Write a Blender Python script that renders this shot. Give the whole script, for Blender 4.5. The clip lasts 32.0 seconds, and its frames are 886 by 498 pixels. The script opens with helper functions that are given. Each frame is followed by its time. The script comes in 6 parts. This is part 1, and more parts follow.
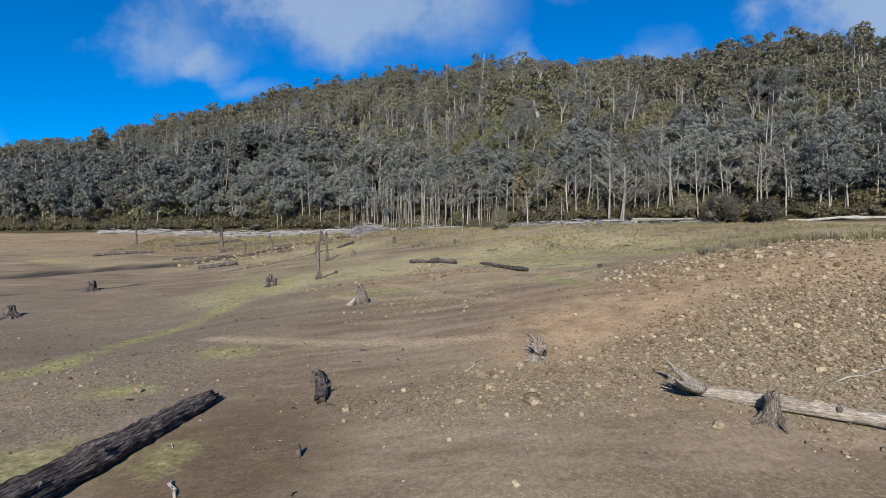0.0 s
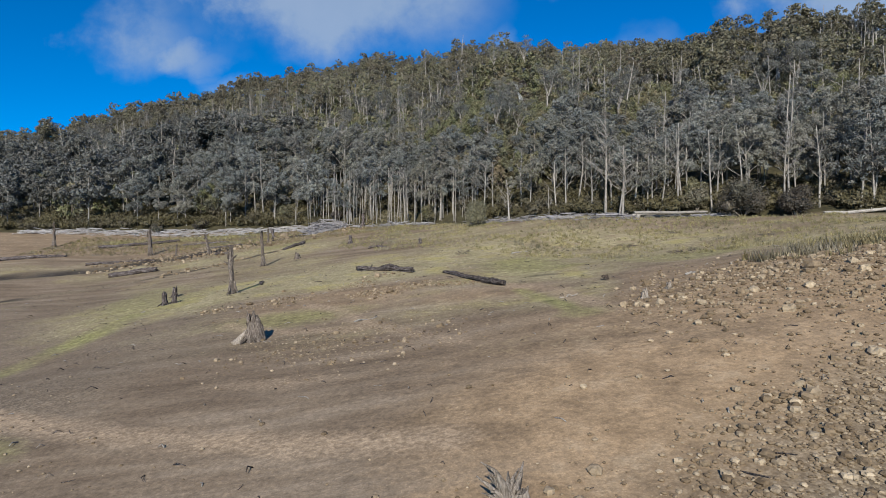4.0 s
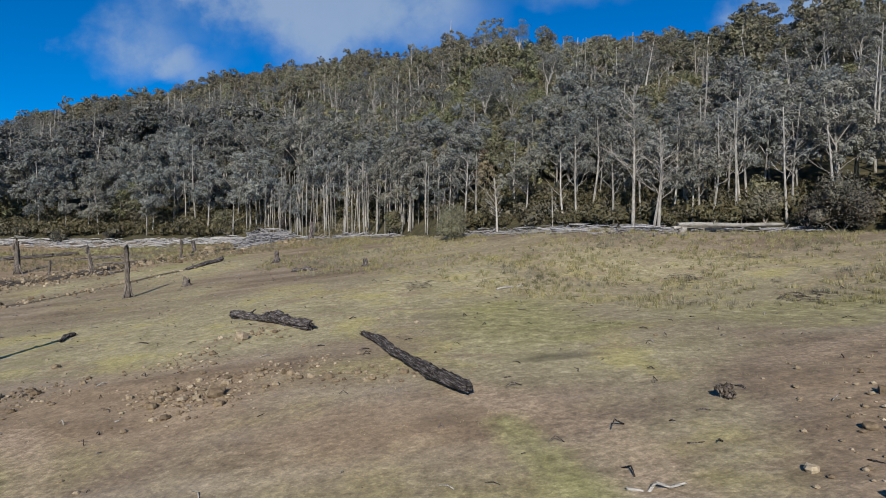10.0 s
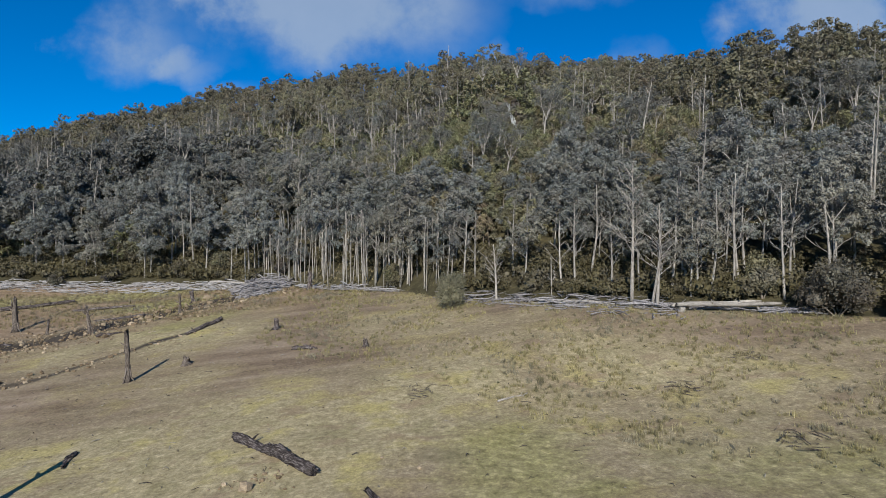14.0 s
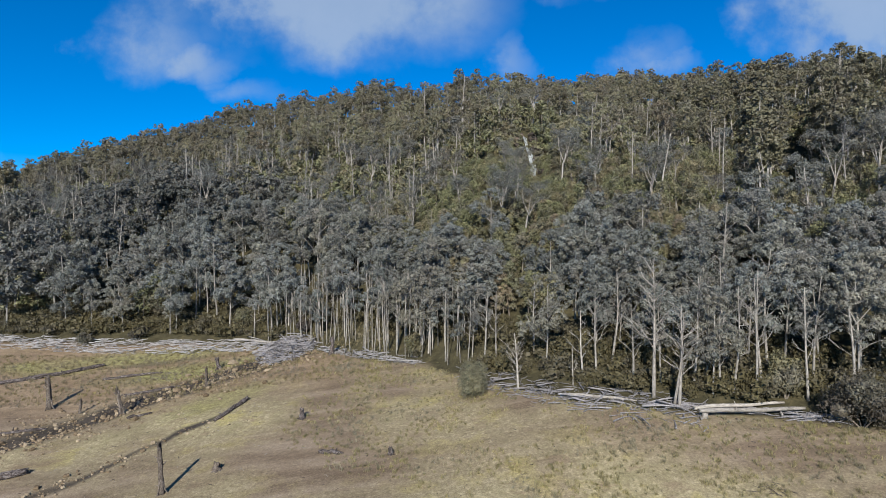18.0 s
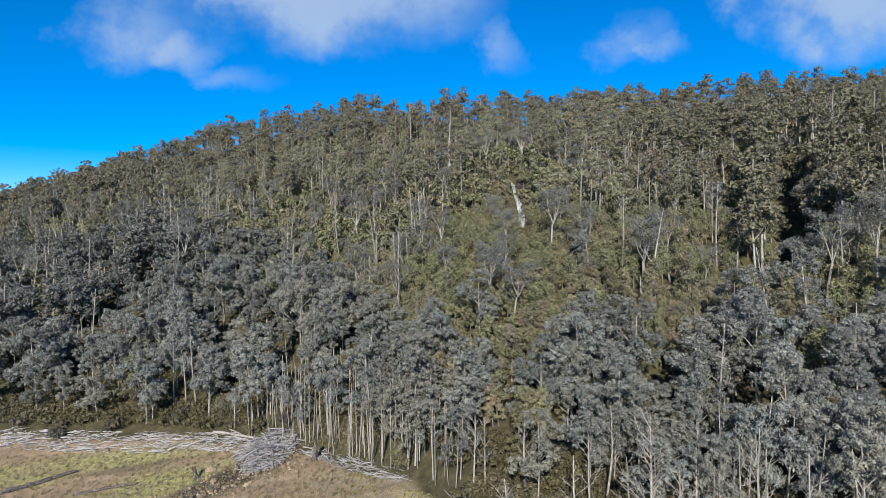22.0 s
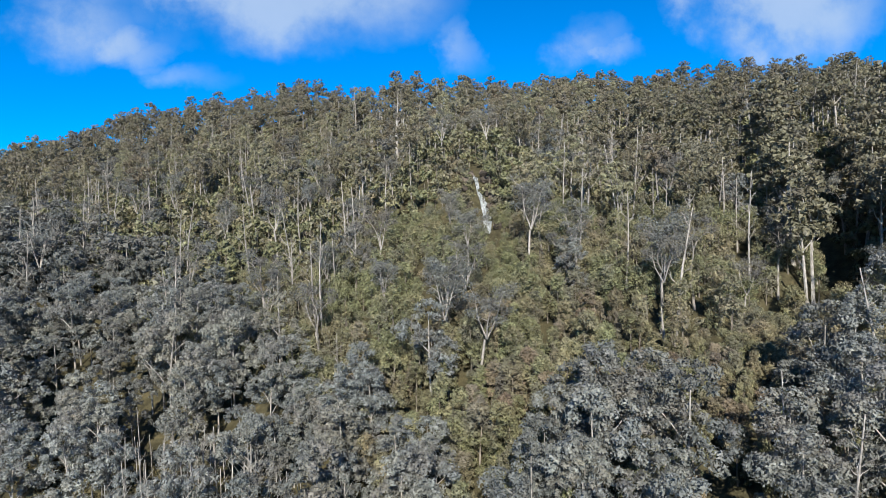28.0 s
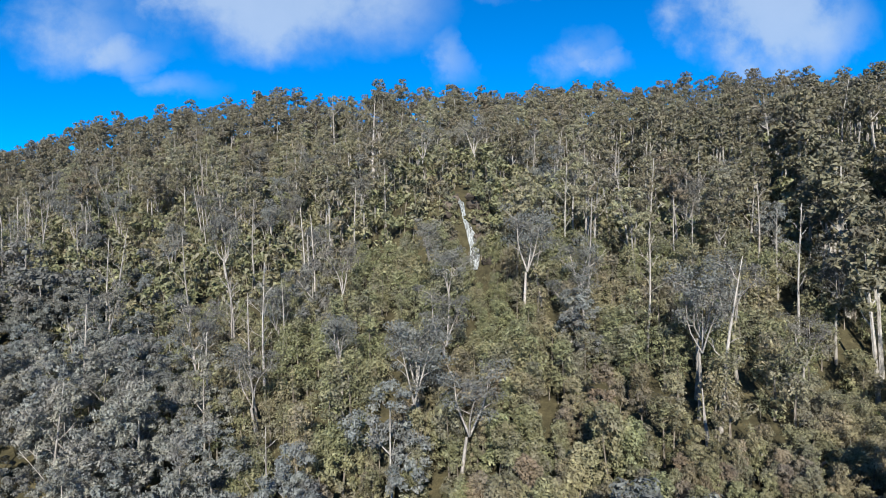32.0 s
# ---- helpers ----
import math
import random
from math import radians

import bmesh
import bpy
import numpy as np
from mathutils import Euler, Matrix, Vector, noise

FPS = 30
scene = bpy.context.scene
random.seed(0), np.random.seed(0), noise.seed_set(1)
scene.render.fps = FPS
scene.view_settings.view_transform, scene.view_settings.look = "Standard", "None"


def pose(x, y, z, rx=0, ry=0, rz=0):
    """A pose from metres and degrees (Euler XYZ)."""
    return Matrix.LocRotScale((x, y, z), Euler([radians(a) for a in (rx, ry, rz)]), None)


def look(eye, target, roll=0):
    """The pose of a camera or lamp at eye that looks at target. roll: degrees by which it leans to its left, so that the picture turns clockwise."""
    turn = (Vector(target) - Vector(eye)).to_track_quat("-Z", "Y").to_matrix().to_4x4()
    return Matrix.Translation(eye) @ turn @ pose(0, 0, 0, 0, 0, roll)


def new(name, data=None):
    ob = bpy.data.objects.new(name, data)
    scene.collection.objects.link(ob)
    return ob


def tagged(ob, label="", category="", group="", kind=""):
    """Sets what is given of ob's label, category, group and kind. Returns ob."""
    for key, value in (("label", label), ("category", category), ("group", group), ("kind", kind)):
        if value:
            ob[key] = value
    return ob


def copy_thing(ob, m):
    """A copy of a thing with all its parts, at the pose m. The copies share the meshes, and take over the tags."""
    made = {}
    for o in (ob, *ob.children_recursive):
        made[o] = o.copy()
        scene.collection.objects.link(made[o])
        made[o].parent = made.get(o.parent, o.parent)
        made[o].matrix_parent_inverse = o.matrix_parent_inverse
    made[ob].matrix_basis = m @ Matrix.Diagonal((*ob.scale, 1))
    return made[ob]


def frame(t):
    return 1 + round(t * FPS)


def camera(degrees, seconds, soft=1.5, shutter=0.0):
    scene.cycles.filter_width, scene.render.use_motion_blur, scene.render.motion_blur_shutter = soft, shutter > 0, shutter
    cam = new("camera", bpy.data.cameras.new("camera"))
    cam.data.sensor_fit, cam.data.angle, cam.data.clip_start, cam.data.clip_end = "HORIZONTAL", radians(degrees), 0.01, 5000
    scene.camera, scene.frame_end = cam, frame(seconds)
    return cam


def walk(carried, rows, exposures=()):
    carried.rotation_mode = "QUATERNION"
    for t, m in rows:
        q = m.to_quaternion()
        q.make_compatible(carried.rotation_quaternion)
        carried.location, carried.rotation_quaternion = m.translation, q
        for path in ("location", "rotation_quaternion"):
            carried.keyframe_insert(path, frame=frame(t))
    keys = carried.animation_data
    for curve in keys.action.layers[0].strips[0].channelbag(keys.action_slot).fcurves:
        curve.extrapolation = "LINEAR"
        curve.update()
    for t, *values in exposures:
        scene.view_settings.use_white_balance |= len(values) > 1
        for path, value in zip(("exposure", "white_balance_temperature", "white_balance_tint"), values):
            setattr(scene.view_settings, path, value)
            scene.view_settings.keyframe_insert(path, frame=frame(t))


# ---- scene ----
cam = camera(73.8, 32.0, soft=0.9)
METRES, EYE, TILT, LEAN, TURN = 100.0, 6.5, 0.0, 0.0, 0.0
ROWS = [
    (0.0, 0.0, 0.0, 0.0, 0.0, 0.0, -0.0),
    (0.5, 0.0035, 0.0078, 0.0007, -0.21, -0.02, -0.05),
    (1.0, 0.0064, 0.0183, 0.0014, -0.43, -0.13, -0.03),
    (1.5, 0.0091, 0.0313, 0.0021, -0.65, -0.23, 0.07),
    (2.0, 0.0118, 0.0469, 0.0025, -0.82, -0.29, 0.15),
    (2.5, 0.0146, 0.0646, 0.003, -0.99, -0.37, 0.24),
    (3.0, 0.0173, 0.0844, 0.0037, -1.17, -0.4, 0.32),
    (3.5, 0.0204, 0.1065, 0.0045, -1.28, -0.42, 0.41),
    (5.5, 0.0339, 0.2086, 0.0107, -1.5, -0.35, 0.53),
    (6.0, 0.0371, 0.235, 0.0126, -1.47, -0.16, 0.54),
    (6.5, 0.0403, 0.2567, 0.0145, -1.49, -0.02, 0.48),
    (7.0, 0.0433, 0.274, 0.0162, -1.58, 0.06, 0.45),
    (7.5, 0.0459, 0.2881, 0.017, -1.65, 0.18, 0.36),
    (8.0, 0.0484, 0.2991, 0.0171, -1.63, 0.25, 0.26),
    (8.5, 0.0506, 0.3078, 0.0164, -1.68, 0.34, 0.12),
    (9.0, 0.0524, 0.3142, 0.0157, -1.76, 0.42, -0.0),
    (9.5, 0.0539, 0.3185, 0.0154, -1.85, 0.47, -0.09),
    (10.0, 0.055, 0.3217, 0.0154, -1.95, 0.51, -0.17),
    (10.5, 0.0558, 0.3237, 0.0158, -2.03, 0.51, -0.21),
    (11.0, 0.0562, 0.3247, 0.0195, -2.06, 0.53, -0.26),
    (11.5, 0.0562, 0.3246, 0.0268, -2.1, 0.57, -0.26),
    (12.0, 0.0559, 0.3241, 0.0355, -2.16, 0.6, -0.29),
    (12.5, 0.0552, 0.3232, 0.0446, -2.21, 0.62, -0.31),
    (13.0, 0.0544, 0.3223, 0.0536, -2.25, 0.64, -0.29),
    (13.5, 0.0533, 0.3213, 0.0624, -2.28, 0.64, -0.27),
    (14.0, 0.0522, 0.32, 0.0712, -2.3, 0.62, -0.22),
    (14.5, 0.0513, 0.3191, 0.0801, -2.31, 0.58, -0.15),
    (16.5, 0.0484, 0.3154, 0.12, -2.37, 0.45, 0.14),
    (17.0, 0.0482, 0.3148, 0.1292, -2.41, 0.39, 0.2),
    (17.5, 0.0475, 0.3141, 0.1389, -1.93, 0.27, 0.25),
    (18.0, 0.0473, 0.3141, 0.1525, -0.77, 0.12, 0.32),
    (18.5, 0.0478, 0.3145, 0.169, -0.13, -0.02, 0.35),
    (19.0, 0.0484, 0.3153, 0.1873, -0.06, -0.14, 0.42),
    (19.5, 0.0494, 0.3168, 0.2062, -0.36, -0.29, 0.52),
    (20.0, 0.0501, 0.3188, 0.2244, -0.81, -0.44, 0.59),
    (20.5, 0.0511, 0.3219, 0.242, -1.15, -0.65, 0.72),
    (21.0, 0.0516, 0.3269, 0.2588, -1.43, -0.88, 0.83),
    (21.5, 0.0527, 0.3343, 0.2718, -1.62, -1.05, 0.96),
    (22.0, 0.0536, 0.3444, 0.2796, -1.82, -1.22, 1.07),
    (22.5, 0.0548, 0.357, 0.2828, -2.02, -1.36, 1.2),
    (23.0, 0.0556, 0.3719, 0.2833, -2.19, -1.49, 1.32),
    (23.5, 0.057, 0.3894, 0.2827, -2.45, -1.61, 1.41),
    (24.0, 0.0592, 0.4092, 0.2826, -4.71, -1.78, 1.49),
    (24.5, 0.0609, 0.4297, 0.2832, -5.04, -1.85, 1.58),
    (26.5, 0.0741, 0.5249, 0.2876, -5.54, -1.52, 1.5),
    (27.0, 0.078, 0.5478, 0.2891, -5.58, -1.47, 1.49),
    (27.5, 0.0824, 0.5721, 0.2899, -5.62, -1.38, 1.47),
    (28.0, 0.0871, 0.5969, 0.2908, -5.66, -1.25, 1.45),
    (28.5, 0.0917, 0.6203, 0.2933, -5.69, -1.13, 1.38),
    (29.0, 0.0959, 0.641, 0.2971, -5.81, -1.05, 1.34),
    (29.5, 0.1, 0.6602, 0.3014, -5.94, -0.96, 1.3),
    (30.0, 0.1039, 0.6784, 0.3054, -6.04, -0.83, 1.27),
    (30.5, 0.1077, 0.6956, 0.3093, -6.19, -0.67, 1.21),
    (31.0, 0.1111, 0.7103, 0.3137, -6.29, -0.53, 1.18),
    (31.5, 0.114, 0.7218, 0.3183, -6.36, -0.43, 1.12),
    (32.0, 0.1164, 0.7309, 0.323, -6.51, -0.32, 1.13),
]
walk(cam, [(t, pose(0, 0, EYE, TILT, LEAN, TURN) @ pose(METRES * x, METRES * y, METRES * z, 90 + pitch, roll, yaw)) for t, x, y, z, yaw, pitch, roll in ROWS],
     exposures=((0.0, 0.5), (3.5, 0.4), (6.0, 0.32), (14.0, 0.32), (17.0, 0.45), (19.5, 0.6), (22.0, 0.75), (24.5, 0.85), (32.0, 0.9)))


# ---- world, sun, exposure ----
SUN_EL, SUN_AZ = 29.0, 188.0      # height of the sun, and where it stands, clockwise from +y


def make_world():
    w = bpy.data.worlds.new("sky")
    w.use_nodes = True
    scene.world = w
    nt = w.node_tree
    n, l = nt.nodes, nt.links
    n.clear()
    out, bg = n.new("ShaderNodeOutputWorld"), n.new("ShaderNodeBackground")
    sky = n.new("ShaderNodeTexSky")
    sky.sky_type, sky.sun_disc = "NISHITA", False
    sky.sun_elevation, sky.sun_rotation = radians(SUN_EL), radians(SUN_AZ)
    sky.air_density, sky.dust_density, sky.ozone_density, sky.altitude = 0.8, 0.0, 3.5, 1500

    def math(op, a, b=None, c=None):
        m = n.new("ShaderNodeMath")
        m.operation = op
        for i, v in enumerate((a, b, c)):
            if v is None:
                continue
            if isinstance(v, (int, float)):
                m.inputs[i].default_value = v
            else:
                l.new(v, m.inputs[i])
        return m.outputs[0]

    tc = n.new("ShaderNodeTexCoord")
    sep = n.new("ShaderNodeSeparateXYZ")
    l.new(tc.outputs["Generated"], sep.inputs[0])
    ahead = math("MAXIMUM", sep.outputs[1], 0.02)
    u, v = math("DIVIDE", sep.outputs[0], ahead), math("DIVIDE", sep.outputs[2], ahead)
    comb = n.new("ShaderNodeCombineXYZ")
    l.new(u, comb.inputs[0]), l.new(v, comb.inputs[1])
    warp = n.new("ShaderNodeTexNoise")
    warp.inputs["Scale"].default_value, warp.inputs["Detail"].default_value, warp.inputs["Roughness"].default_value = 6.5, 7.0, 0.58
    l.new(comb.outputs[0], warp.inputs["Vector"])
    wsep = n.new("ShaderNodeSeparateColor")
    l.new(warp.outputs["Color"], wsep.inputs[0])
    uu = math("ADD", u, math("MULTIPLY", math("SUBTRACT", wsep.outputs[0], 0.5), 0.22))
    vv = math("ADD", v, math("MULTIPLY", math("SUBTRACT", wsep.outputs[1], 0.5), 0.13))
    total = None
    for cu, cv, ru, rv, k in (
        (-0.12, 0.425, 0.27, 0.125, 1.5), (-0.48, 0.355, 0.12, 0.075, 0.95), (-0.38, 0.315, 0.07, 0.045, 0.7), (-0.34, 0.49, 0.30, 0.09, 1.0),
        (0.13, 0.320, 0.050, 0.055, 0.75), (0.36, 0.330, 0.085, 0.050, 0.7), (0.42, 0.305, 0.05, 0.022, 0.5), (0.72, 0.405, 0.22, 0.115, 1.6), (0.27, 0.47, 0.16, 0.045, 0.5),
        (-0.78, 0.17, 0.06, 0.04, 0.5), (-0.30, 0.265, 0.07, 0.03, 0.45),
    ):
        du, dv = math("DIVIDE", math("SUBTRACT", uu, cu), ru), math("DIVIDE", math("SUBTRACT", vv, cv), rv)
        r2 = math("ADD", math("MULTIPLY", du, du), math("MULTIPLY", dv, dv))
        blob = math("MULTIPLY", math("MAXIMUM", math("SUBTRACT", 1.15, r2), 0.0), k)
        total = blob if total is None else math("ADD", total, blob)
    total = math("MULTIPLY", total, math("GREATER_THAN", sep.outputs[1], 0.05))
    # clouds added over the unseen sky behind and overhead, to neutralise the blue fill
    rest = n.new("ShaderNodeTexNoise")
    rest.inputs["Scale"].default_value, rest.inputs["Detail"].default_value = 2.3, 8.0
    l.new(tc.outputs["Generated"], rest.inputs["Vector"])
    behind = math("MULTIPLY", math("MAXIMUM", math("SUBTRACT", rest.outputs["Fac"], 0.48), 0.0), 4.5)
    behind = math("MULTIPLY", behind, math("LESS_THAN", sep.outputs[1], 0.35))
    total = math("ADD", total, behind)
    total = math("MULTIPLY", total, math("MAXIMUM", math("MULTIPLY_ADD", warp.outputs["Fac"], 3.4, -0.75), 0.0))
    mask = n.new("ShaderNodeMapRange")
    mask.interpolation_type = "SMOOTHSTEP"
    mask.inputs["From Min"].default_value, mask.inputs["From Max"].default_value = 0.0, 1.75
    mask.inputs["To Max"].default_value = 0.76
    l.new(total, mask.inputs["Value"])
    hs = n.new("ShaderNodeHueSaturation")
    hs.inputs["Saturation"].default_value, hs.inputs["Value"].default_value = SKY_SAT, SKY_VAL
    hs.inputs["Hue"].default_value = SKY_HUE
    l.new(sky.outputs[0], hs.inputs["Color"])
    mix = n.new("ShaderNodeMix")
    mix.data_type = "RGBA"
    l.new(mask.outputs[0], mix.inputs["Factor"]), l.new(hs.outputs[0], mix.inputs["A"])
    shade = n.new("ShaderNodeMix")
    shade.data_type = "RGBA"
    shade.inputs["A"].default_value, shade.inputs["B"].default_value = (2.3, 3.3, 4.7, 1), (3.5, 4.3, 5.5, 1)
    l.new(warp.outputs["Fac"], shade.inputs["Factor"])
    l.new(shade.outputs["Result"], mix.inputs["B"])
    l.new(mix.outputs["Result"], bg.inputs["Color"])
    bg.inputs["Strength"].default_value = 0.093
    l.new(bg.outputs[0], out.inputs[0])


SKY_SAT, SKY_VAL, SKY_HUE = 1.50, 1.15, 0.504
make_world()
sun = new("sun", bpy.data.lights.new("sun", "SUN"))
sun.data.energy, sun.data.angle, sun.data.color = 5.0, radians(0.53), (1.0, 0.935, 0.83)
az, el = radians(SUN_AZ), radians(SUN_EL)
sun.matrix_world = look((0, 0, 60), (-math.sin(az) * math.cos(el), -math.cos(az) * math.cos(el), 60 - math.sin(el)))


# ---- materials ----
def mat_nodes(name):
    m = bpy.data.materials.new(name)
    m.use_nodes = True
    nt = m.node_tree
    nt.nodes.clear()
    out, b = nt.nodes.new("ShaderNodeOutputMaterial"), nt.nodes.new("ShaderNodeBsdfPrincipled")
    nt.links.new(b.outputs[0], out.inputs[0])
    return m, nt.nodes, nt.links, b, out


def noise_node(n, l, scale, detail=4.0, rough=0.55, vec=None, stretch=None):
    t = n.new("ShaderNodeTexNoise")
    t.inputs["Scale"].default_value, t.inputs["Detail"].default_value, t.inputs["Roughness"].default_value = scale, detail, rough
    if vec is not None:
        if stretch:
            mp = n.new("ShaderNodeMapping")
            mp.inputs["Scale"].default_value = stretch
            l.new(vec, mp.inputs["Vector"])
            vec = mp.outputs[0]
        l.new(vec, t.inputs["Vector"])
    return t


def mix_node(n, l, fac, a, b, mode="MIX"):
    m = n.new("ShaderNodeMix")
    m.data_type, m.blend_type = "RGBA", mode
    for key, val in (("Factor", fac), ("A", a), ("B", b)):
        if isinstance(val, (int, float)):
            m.inputs[key].default_value = val
        elif isinstance(val, tuple):
            m.inputs[key].default_value = (*val, 1) if len(val) == 3 else val
        else:
            l.new(val, m.inputs[key])
    return m.outputs["Result"]


def ramp_node(n, l, fac, stops):
    r = n.new("ShaderNodeValToRGB")
    e = r.color_ramp.elements
    while len(e) < len(stops):
        e.new(0.5)
    for el_, (p, c) in zip(e, stops):
        el_.position, el_.color = p, (*c, 1) if len(c) == 3 else c
    l.new(fac, r.inputs[0])
    return r.outputs[0]


def range_node(n, l, val, a, b, lo=0.0, hi=1.0):
    m = n.new("ShaderNodeMapRange")
    m.inputs["From Min"].default_value, m.inputs["From Max"].default_value = a, b
    m.inputs["To Min"].default_value, m.inputs["To Max"].default_value = lo, hi
    l.new(val, m.inputs["Value"])
    return m.outputs[0]


def bump_node(n, l, b, height, dist, strength=0.6):
    bp = n.new("ShaderNodeBump")
    bp.inputs["Strength"].default_value, bp.inputs["Distance"].default_value = strength, dist
    l.new(height, bp.inputs["Height"])
    l.new(bp.outputs[0], b.inputs["Normal"])


def leaf_material(name, dark, mid, light, odd, through_=0.08, rough=0.55):
    """Foliage: each spray of leaves has its own tone, whole crowns drift in hue over the hillside."""
    m, n, l, b, out = mat_nodes(name)
    geo = n.new("ShaderNodeNewGeometry")
    isl = geo.outputs["Random Per Island"]
    col = ramp_node(n, l, isl, [(0.0, dark), (0.5, mid), (1.0, light)])
    big = noise_node(n, l, 0.13, 3.0, 0.6, geo.outputs["Position"])
    col = mix_node(n, l, range_node(n, l, big.outputs["Fac"], 0.46, 0.68, 0.0, 0.6), col, odd)
    info = n.new("ShaderNodeObjectInfo")
    tone = n.new("ShaderNodeHueSaturation")
    l.new(range_node(n, l, info.outputs["Random"], 0.0, 1.0, 0.72, 1.24), tone.inputs["Value"])
    l.new(range_node(n, l, info.outputs["Random"], 0.0, 1.0, 0.485, 0.515), tone.inputs["Hue"])
    mixr = n.new("ShaderNodeMath")
    mixr.operation = "FRACT"
    mul = n.new("ShaderNodeMath")
    mul.operation = "MULTIPLY"
    mul.inputs[1].default_value = 7.31
    l.new(info.outputs["Random"], mul.inputs[0]), l.new(mul.outputs[0], mixr.inputs[0])
    col = mix_node(n, l, range_node(n, l, mixr.outputs[0], 0.74, 0.95, 0.0, 0.75), col, odd)
    l.new(col, tone.inputs["Color"])
    crown = noise_node(n, l, 0.31, 2.0, 0.5, geo.outputs["Position"])
    grey = tuple(0.34 * sum(mid) * k for k in (1.06, 1.0, 0.92))
    col = mix_node(n, l, range_node(n, l, crown.outputs["Fac"], 0.50, 0.66, 0.0, 0.55), tone.outputs[0], grey)
    mid_n = noise_node(n, l, 0.55, 2.0, 0.5, geo.outputs["Position"])
    col = mix_node(n, l, 1.0, col, ramp_node(n, l, mid_n.outputs["Fac"], [(0.3, (0.80, 0.80, 0.82)), (0.7, (1.18, 1.16, 1.12))]), "MULTIPLY")
    fine = noise_node(n, l, 2.0, 5.0, 0.65, geo.outputs["Position"])
    col = mix_node(n, l, 1.0, col, ramp_node(n, l, fine.outputs["Fac"], [(0.34, (0.56, 0.56, 0.57)), (0.5, (1.0, 1.0, 1.0)), (0.66, (1.48, 1.48, 1.46))]), "MULTIPLY")
    l.new(col, b.inputs["Base Color"])
    b.inputs["Roughness"].default_value, b.inputs["Specular IOR Level"].default_value = rough, 0.3
    bump_node(n, l, b, fine.outputs["Fac"], 0.10, 0.6)
    tr, ms = n.new("ShaderNodeBsdfTranslucent"), n.new("ShaderNodeMixShader")
    l.new(col, tr.inputs["Color"])
    ms.inputs[0].default_value = through_
    l.new(b.outputs[0], ms.inputs[1]), l.new(tr.outputs[0], ms.inputs[2])
    l.new(ms.outputs[0], out.inputs[0])
    return m


def wood_material(name, a, bcol, c, grain=(9.0, 9.0, 0.9), rough=0.85, depth=0.02):
    m, n, l, b, out = mat_nodes(name)
    tc = n.new("ShaderNodeTexCoord")
    info = n.new("ShaderNodeObjectInfo")
    g = noise_node(n, l, 3.2, 7.0, 0.7, tc.outputs["Object"], grain)
    p = noise_node(n, l, 1.3, 4.0, 0.6, tc.outputs["Object"])
    col = ramp_node(n, l, g.outputs["Fac"], [(0.34, a), (0.5, bcol), (0.68, c)])
    col = mix_node(n, l, range_node(n, l, p.outputs["Fac"], 0.48, 0.7, 0.0, 0.55), col, tuple(0.55 * v for v in a))
    tone = n.new("ShaderNodeHueSaturation")
    l.new(range_node(n, l, info.outputs["Random"], 0.0, 1.0, 0.8, 1.2), tone.inputs["Value"])
    l.new(col, tone.inputs["Color"])
    l.new(tone.outputs[0], b.inputs["Base Color"])
    b.inputs["Roughness"].default_value = rough
    b.inputs["Specular IOR Level"].default_value = 0.12
    bump_node(n, l, b, g.outputs["Fac"], depth, 0.9)
    return m


def stone_material(name, a, bcol, c):
    m, n, l, b, out = mat_nodes(name)
    geo, info = n.new("ShaderNodeNewGeometry"), n.new("ShaderNodeObjectInfo")
    rnd = n.new("ShaderNodeMath")
    rnd.operation = "ADD"
    l.new(geo.outputs["Random Per Island"], rnd.inputs[0]), l.new(info.outputs["Random"], rnd.inputs[1])
    fr = n.new("ShaderNodeMath")
    fr.operation = "FRACT"
    l.new(rnd.outputs[0], fr.inputs[0])
    col = ramp_node(n, l, fr.outputs[0], [(0.0, a), (0.5, bcol), (0.9, c), (1.0, tuple(1.35 * v for v in c))])
    sp = noise_node(n, l, 9.0, 6.0, 0.65, geo.outputs["Position"])
    col = mix_node(n, l, 1.0, col, ramp_node(n, l, sp.outputs["Fac"], [(0.3, (0.6, 0.58, 0.55)), (0.7, (1.2, 1.18, 1.15))]), "MULTIPLY")
    l.new(col, b.inputs["Base Color"])
    b.inputs["Roughness"].default_value = 0.9
    b.inputs["Specular IOR Level"].default_value = 0.2
    bump_node(n, l, b, sp.outputs["Fac"], 0.03)
    return m


